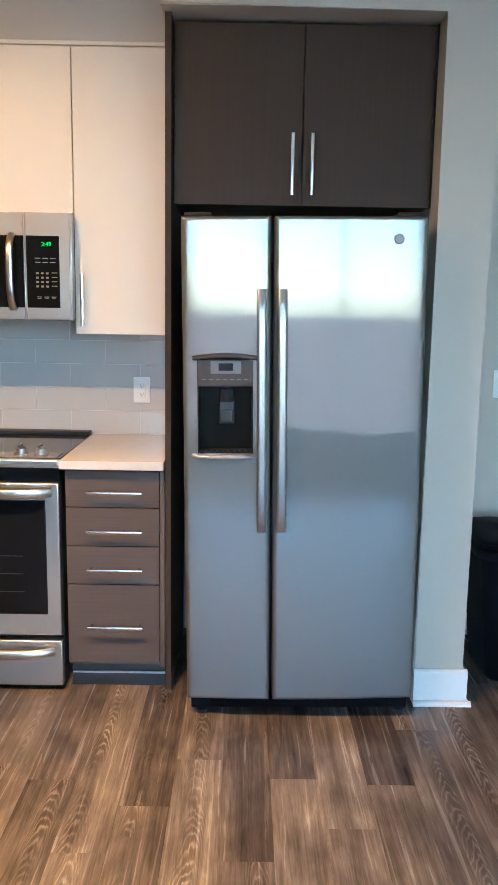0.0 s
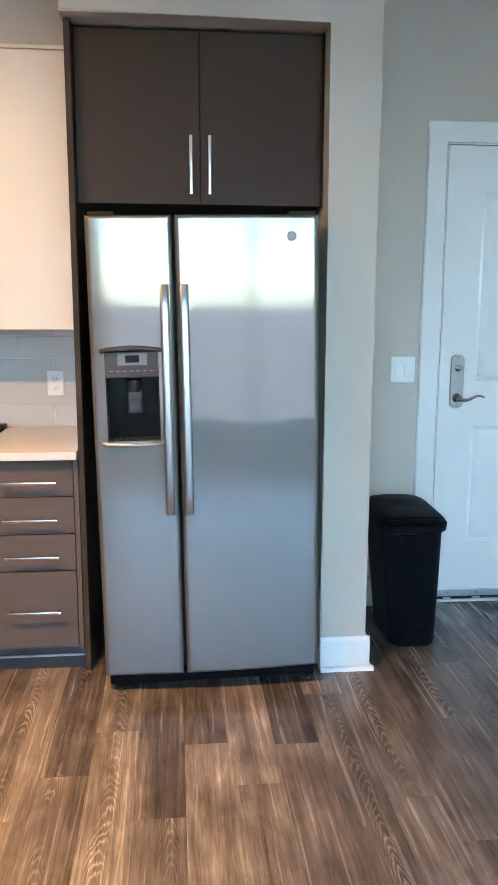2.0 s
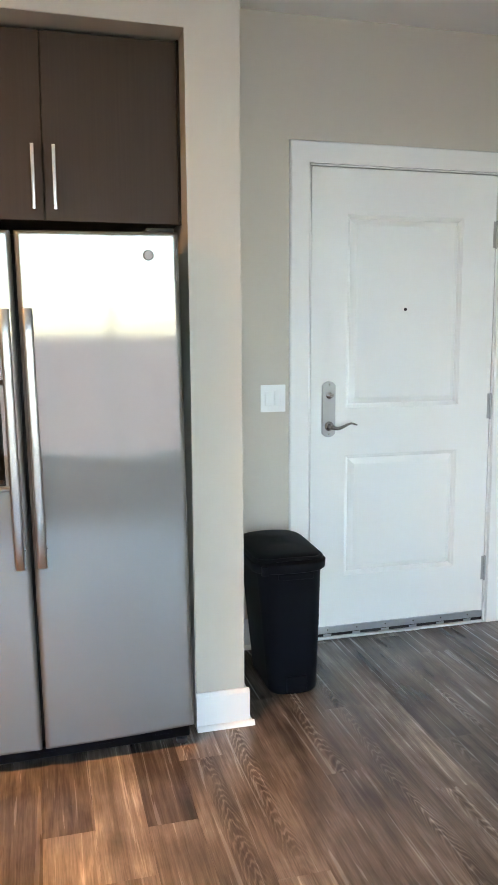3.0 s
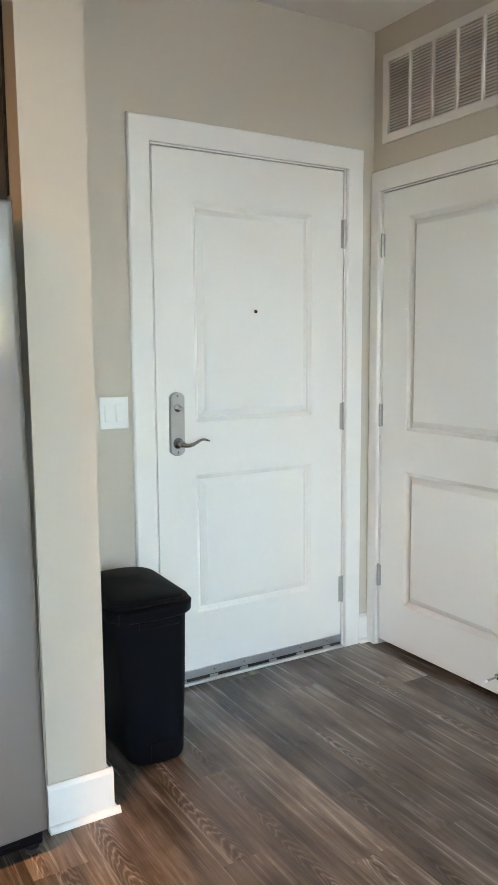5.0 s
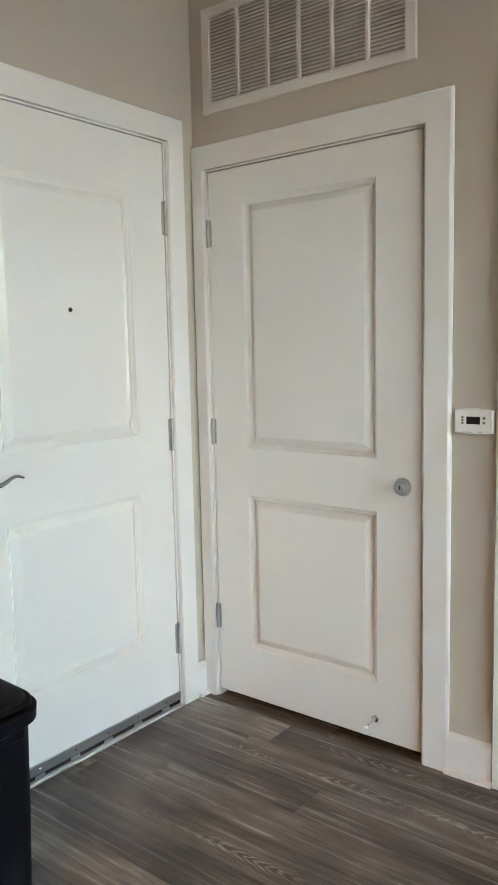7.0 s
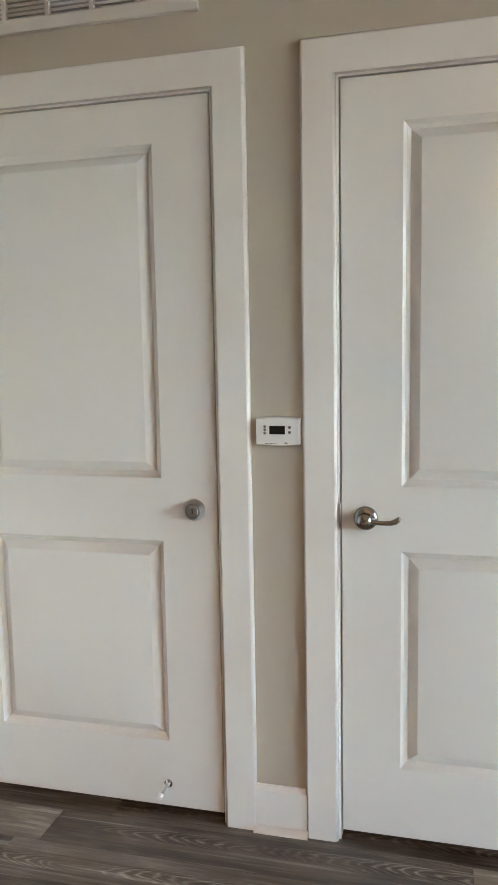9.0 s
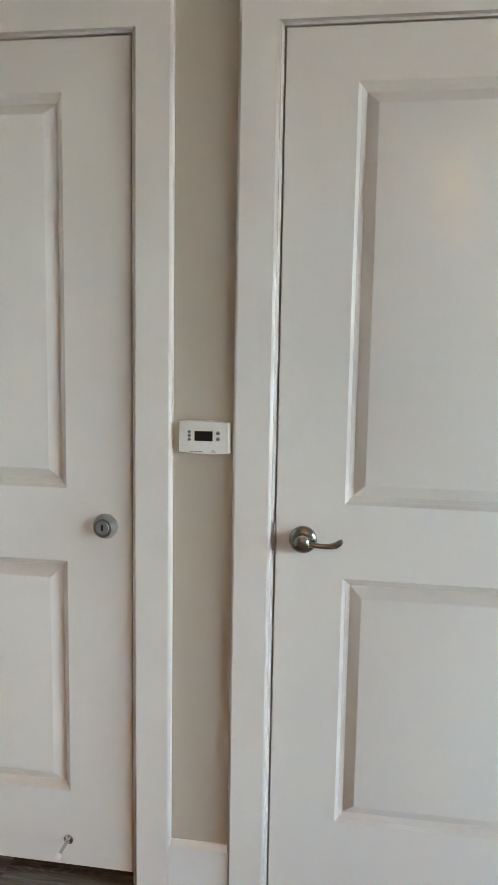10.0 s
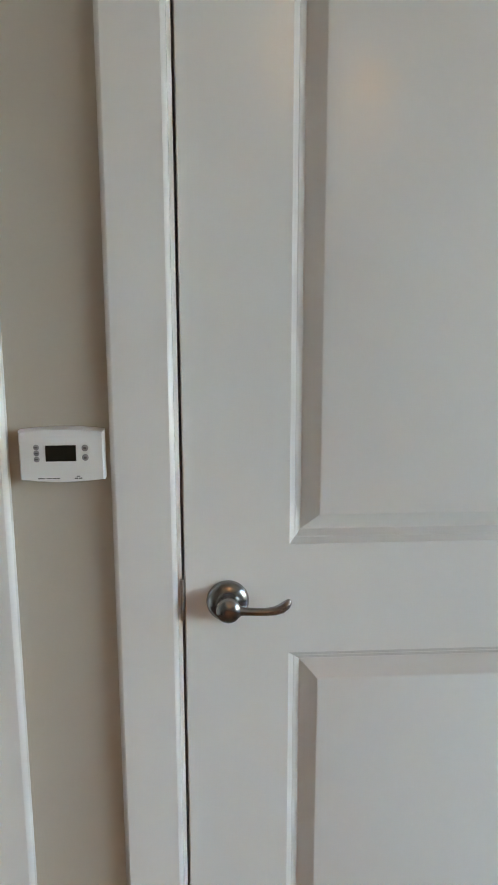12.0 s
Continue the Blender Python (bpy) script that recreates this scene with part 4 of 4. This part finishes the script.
# ---- microwave ----
def microwave():
    x0, x1, z0, z1, y = -1.412, -0.650, 1.412, 1.818, 3.085
    m = thing("microwave", (-1.03, 3.28, z0), "stainless over-the-range microwave with black keypad", "microwave")
    part("housing", bevelled(x0 + 0.004, x1 - 0.004, y + 0.03, 3.455, z0 + 0.012, z1 - 0.002, 0.003), BLACK, m)
    part("underside", boxes((x0 + 0.02, x1 - 0.02, y + 0.05, 3.40, z0 + 0.002, z0 + 0.0115)), BLACK, m)
    sx = -0.824

    def skin(xa, xb, za, zb):
        bm = bmesh.new()
        box(bm, xa, xb, y, y + 0.03, za, zb)
        right = [e for e in bm.edges if abs(e.verts[0].co.y - y) < 1e-5 and abs(e.verts[1].co.y - y) < 1e-5]
        bmesh.ops.bevel(bm, geom=right, offset=0.006, segments=3, affect="EDGES")
        return eased(bm)

    d = part("door", skin(x0, sx - 0.001, z0 + 0.004, z1), KITCHEN_STEEL, m, "stainless microwave door")
    part("door_window", bevelled(x0 + 0.05, sx - 0.006, y - 0.003, y + 0.002, 1.462, 1.732, 0.002), GLOSSBLACK, d, "black glass door window")
    part("window_mesh", boxes((x0 + 0.10, -0.925, y - 0.0036, y - 0.0028, 1.50, 1.70)), plain("window_mesh_grey", (0.035, 0.035, 0.035), 0.3), d)
    bm = bmesh.new()
    pts = [(-0.873, y - 0.006 - 0.040 * (1 - (2 * k / 16 - 1) ** 4), 1.455 + 0.282 * k / 16) for k in range(17)]
    sweep(bm, pts, [(0.027, 0.014)] * 17, (0, -1, 0), 16, 3)
    part("door_handle", bm, BAR_STEEL, d, "curved stainless pull handle", 50)
    c = part("control_column", skin(sx + 0.001, x1, z0 + 0.004, z1), KITCHEN_STEEL, m)
    part("edge_trim", bevelled(x1 - 0.010, x1 + 0.003, y + 0.010, y + 0.05, z0 + 0.004, z1, 0.003), BAR_STEEL, m)
    kp = part("keypad", bevelled(sx + 0.004, -0.694, y - 0.003, y + 0.002, 1.462, 1.732, 0.002), GLOSSBLACK, c, "black glossy keypad panel")
    f = y - 0.0034
    lettering("clock_digits", "2:49", 0.022, Matrix.Translation((-0.742, f, 1.700)) @ pose(0, 0, 0, 90), GREEN, c)

    def key(xa, xb, z, hgt=0.0035, nm="key_label"):
        part(nm, boxes((xa, xb, f - 0.0003, f + 0.0006, z - hgt / 2, z + hgt / 2)), PRINT, c)

    for z in (1.648, 1.633):
        for k in range(3):
            key(-0.787 + k * 0.029, -0.766 + k * 0.029, z, 0.003)
    for r in range(4):
        for k in range(3):
            key(-0.784 + k * 0.019, -0.774 + k * 0.019, 1.592 - r * 0.0165, 0.007, "key")
        key(-0.724, -0.703, 1.594 - r * 0.0165, 0.003)
    for k in range(3):
        key(-0.782 + k * 0.028, -0.764 + k * 0.028, 1.503, 0.003)
        key(-0.780 + k * 0.028, -0.766 + k * 0.028, 1.497, 0.002)


microwave()


# ---- range ----
def kitchen_range():
    x0, x1, y = -1.420, -0.658, 2.856
    r = thing("kitchen_range", (-1.04, 3.15, 0), "stainless slide-in electric range with black glass top", "range")
    part("body", boxes((x0 + 0.004, x1 - 0.004, y + 0.045, 3.455, 0.02, 0.895)), BLACK, r)
    part("cooktop", bevelled(x0 - 0.004, x1 + 0.006, y + 0.0, 3.455, 0.898, 0.916, 0.003), CERAMIC, r, "black ceramic glass cooktop")
    part("cooktop_front", bevelled(x0 - 0.002, x1 + 0.004, y - 0.030, y - 0.0005, 0.884, 0.915, 0.005), BAR_STEEL, r, "stainless front strip")
    part("control_deck", boxes((x0 + 0.01, x1 - 0.012, y + 0.004, y + 0.115, 0.9162, 0.9185)), plain("grey_control_glass", (0.16, 0.155, 0.15), 0.18), r, "grey control deck")
    part("rear_trim", bevelled(x0 - 0.002, x1 + 0.004, 3.395, 3.455, 0.9165, 0.932, 0.003), BLACK, r, "black rear trim")
    for x in (-0.738, -0.812, -1.264, -1.338):
        bm = bmesh.new()
        lathe(bm, [(0.025, 0), (0.025, 0.004), (0.020, 0.007), (0.018, 0.022), (0.017, 0.027), (0.012, 0.029)], (x, y + 0.055, 0.9188), (0, -0.18, 1), 28)
        k = part("knob", bm, BAR_STEEL, r, "stainless control knob")
        part("knob_grip", turned(bevelled(-0.0045, 0.0045, -0.018, 0.018, 0.0, 0.016, 0.002), Matrix.Translation((x, y + 0.050, 0.944)) @ pose(0, 0, 0, 10)), CHROME, k)
    part("front_gap", boxes((x0 + 0.004, x1 - 0.002, y + 0.012, y + 0.044, 0.826, 0.883)), GLOSSBLACK, r, "black strip above the oven door")
    d = part("oven_door", bevelled(x0 + 0.003, x1 - 0.003, y - 0.004, y + 0.040, 0.226, 0.822, 0.006, 3), KITCHEN_STEEL, r, "stainless oven door")
    part("oven_window", bevelled(x0 + 0.055, -0.712, y - 0.0065, y - 0.003, 0.312, 0.758, 0.003), GLOSSBLACK, d, "dark oven window")
    for z in (0.40, 0.47, 0.54):
        part("rack_line", boxes((x0 + 0.12, -0.80, y - 0.0072, y - 0.0062, z, z + 0.003)), BLACK, d)

    def bow(z, nm, par):
        bm = bmesh.new()
        pts = [(x0 + 0.03 + (x1 - x0 - 0.062) * k / 20, y - 0.010 - 0.038 * (1 - (k / 10 - 1) ** 8), z) for k in range(21)]
        sweep(bm, pts, [(0.024, 0.036)] * 21, (0, 0, 1), 16, 2.4)
        part(nm, bm, BAR_STEEL, par, "bowed stainless handle", 50)

    bow(0.790, "door_handle", d)
    w = part("storage_drawer", bevelled(x0 + 0.003, x1 - 0.003, y - 0.004, y + 0.040, 0.022, 0.205, 0.005, 3), KITCHEN_STEEL, r, "stainless storage drawer")
    bow(0.165, "drawer_handle", w)
    for x in (x0 + 0.05, x1 - 0.05):
        bm = bmesh.new()
        lathe(bm, [(0.018, 0), (0.018, 0.012), (0.008, 0.014), (0.008, 0.02)], (x, y + 0.09, 0.001), (0, 0, 1), 14)
        part("foot", bm, BLACK, r)


kitchen_range()


# ---- backsplash outlet ----
def outlet():
    x0, x1, z0, z1, y = -0.469, -0.396, 1.056, 1.170, 3.4655
    o = thing("power_outlet", ((x0 + x1) / 2, y, z0), "white double power outlet on the tiled backsplash", "outlet")
    part("plate", bevelled(x0, x1, y - 0.006, y - 0.0003, z0, z1, 0.003, 2), WHITEPLASTIC, o)
    xc = (x0 + x1) / 2
    part("insert", bevelled(xc - 0.0165, xc + 0.0165, y - 0.0085, y - 0.0055, z0 + 0.024, z1 - 0.024, 0.001, 1), WHITEPLASTIC, o)
    for zc in (1.113 + 0.019, 1.113 - 0.019):
        for dx in (-0.0065, 0.0065):
            part("slot", boxes((xc + dx - 0.001, xc + dx + 0.001, y - 0.0089, y - 0.0083, zc - 0.002, zc + 0.006)), RUBBER, o)
        part("slot", boxes((xc - 0.002, xc + 0.002, y - 0.0089, y - 0.0083, zc - 0.009, zc - 0.005)), RUBBER, o)


outlet()


# ---- waste bin ----
def waste_bin():
    b = thing("waste_bin", (1.13, 3.12, 0), "black plastic pedal bin standing beside the entry door", "bin")

    def loop(bm, x0, x1, y0, y1, z, r, bulge=0.02, crown=0.0, span=0.0, n=7):
        """A rounded oblong with a bowed front; crown lifts its middle."""
        vs = []
        xm, hw = (x0 + x1) / 2, (x1 - x0) / 2
        ring = []
        for cx, cy, a0 in ((x1 - r, y0 + r, -90), (x1 - r, y1 - r, 0), (x0 + r, y1 - r, 90), (x0 + r, y0 + r, 180)):
            for k in range(n + 1):
                a = radians(a0 + 90 * k / n)
                ring.append((cx + r * math.cos(a), cy + r * math.sin(a)))
            if a0 in (180, 0):
                # extra points along the front and the back
                xa, xb = (x0 + r, x1 - r) if a0 == 180 else (x1 - r, x0 + r)
                for k in range(1, 8):
                    ring.append((xa + (xb - xa) * k / 8, y0 if a0 == 180 else y1))
        for px, py in ring:
            u = (py - y0) / (y1 - y0)
            side = max(0.0, 1 - ((px - xm) / hw) ** 2)
            vs.append(bm.verts.new((px, py - bulge * side * (1 - u) ** 2, z + crown * max(0.0, 1 - ((px - xm) / (span or hw)) ** 2) - 0.012 * (1 - u) * (z > 0.565))))
        return vs

    def skin(bm, rings):
        for a, c in zip(rings, rings[1:]):
            for k in range(len(a)):
                bm.faces.new((a[k], a[(k + 1) % len(a)], c[(k + 1) % len(a)], c[k]))
        bm.faces.new(rings[0][::-1])
        bm.faces.new(rings[-1])

    bm = bmesh.new()
    skin(bm, [loop(bm, 1.030, 1.226, 2.995, 3.285, 0.0, 0.040), loop(bm, 1.022, 1.231, 2.987, 3.292, 0.012, 0.043), loop(bm, 0.996, 1.238, 2.974, 3.312, 0.30, 0.050), loop(bm, 0.972, 1.242, 2.966, 3.325, 0.545, 0.055)])
    part("body", bm, BINBLACK, b, "", 50)
    bm = bmesh.new()
    skin(bm, [loop(bm, 0.952, 1.252, 2.952, 3.335, 0.522, 0.062, 0.026), loop(bm, 0.948, 1.257, 2.947, 3.339, 0.527, 0.064, 0.027), loop(bm, 0.946, 1.259, 2.945, 3.339, 0.566, 0.066, 0.028, 0.006), loop(bm, 0.952, 1.253, 2.951, 3.335, 0.571, 0.064, 0.028, 0.007)])
    rim = part("rim", bm, BINBLACK, b, "glossier black rim band", 50)
    # crowned lid with a soft rolled edge
    bm = bmesh.new()
    rings = []
    for s, h in ((1.0, 0.0), (1.0, 0.004), (0.985, 0.008), (0.94, 0.010), (0.925, 0.0085), (0.91, 0.013), (0.885, 0.016), (0.80, 0.019), (0.60, 0.022), (0.30, 0.024), (0.10, 0.0245)):
        w, dd = 0.1495 * s, 0.190 * s
        rings.append(loop(bm, 1.1015 - w, 1.1015 + w, 3.143 - dd, 3.143 + dd, 0.5725 + h, 0.066 * s, 0.028 * s, 0.014, 0.15))
    skin(bm, rings)
    part("lid", bm, BINBLACK, b, "crowned black lid", 60)
    part("latch", bevelled(0.972, 1.006, 2.932, 2.950, 0.518, 0.556, 0.004), BINBLACK, rim)
    part("grip_slot", bevelled(1.045, 1.190, 2.940, 2.958, 0.490, 0.517, 0.005), BINBLACK, b)
    part("pedal", bevelled(1.085, 1.170, 2.958, 2.990, 0.010, 0.080, 0.005), BINBLACK, b, "foot pedal panel")


waste_bin()


# ---- backsplash tiles ----
def backsplash():
    wall = solid("backsplash", boxes((-1.9, -0.2690, 3.4688, Y1 - 0.001, 0.90, 1.43)), GROUT, "glossy grey subway tile backsplash", "backsplash", "structure", 0)
    w, h, j = 0.305, 0.1005, 0.0025
    zs = [0.9155 + k * (h + j) for k in range(5)]
    shared = {}
    for r, z in enumerate(zs):
        hh = min(h, 1.425 - z)
        xb = -0.438 - (0.152 if r % 2 else 0)
        edges = [xb + (w + j) * k for k in range(-6, 3)]
        for x in edges:
            a, b = max(x, -1.9), min(x + w, -0.2695)
            if b - a < 0.01:
                continue
            key = (round(b - a, 4), round(hh, 4))
            if key not in shared:
                shared[key] = mesh_of("tile", bevelled(-key[0] / 2, key[0] / 2, 0, 0.0075, 0, key[1], 0.0015, 2), TILE, 40)
            t = new("tile", shared[key])
            t.parent = wall
            t.location = ((a + b) / 2, 3.4662 + 0.0004 * ((r * 7 + int(x * 50)) % 3), z)


backsplash()


# ---- floor planks ----
def planks():
    w, length, joint = 0.1524, 1.22, 0.0004
    known = {0: 2.398, -1: 2.150, -2: 1.944, 3: 2.058, 4: 2.271, 5: 2.602, 8: 2.387, 14: 2.690, 12: 2.20}
    rnd = random.Random(4)
    shared = {}
    k0, k1 = math.floor((-5.4 + 0.03) / w), math.ceil((X1 + 0.03 + 0.12) / w)
    # column k spans x from -0.03 + (k - 1) w to -0.03 + k w
    for k in range(k0, k1 + 2):
        xa, xb = -0.03 + (k - 1) * w, -0.03 + k * w
        xb = min(xb, X1 + 0.12)
        if xb - xa < 0.02:
            continue
        y = known.get(k, rnd.uniform(0, length))
        y -= math.ceil((y - Y0) / length) * length
        while y < Y1 + 0.12:
            a, b = max(y, Y0), min(y + length, Y1 + 0.12)
            if b - a > 0.02:
                key = (round(xb - xa, 4), round(b - a, 4))
                if key not in shared:
                    bm = bmesh.new()
                    box(bm, -key[0] / 2 + joint / 2, key[0] / 2 - joint / 2, -key[1] / 2 + joint / 2, key[1] / 2 - joint / 2, -0.005, 0)
                    bmesh.ops.bevel(bm, geom=[e for e in bm.edges if e.verts[0].co.z > -0.001 and e.verts[1].co.z > -0.001], offset=0.0003, segments=1, affect="EDGES")
                    shared[key] = mesh_of("plank", bm, PLANK, 0)
                p = new("plank", shared[key])
                p.parent = floor
                p.location = ((xa + xb) / 2, (a + b) / 2, 0)
            y += length


planks()
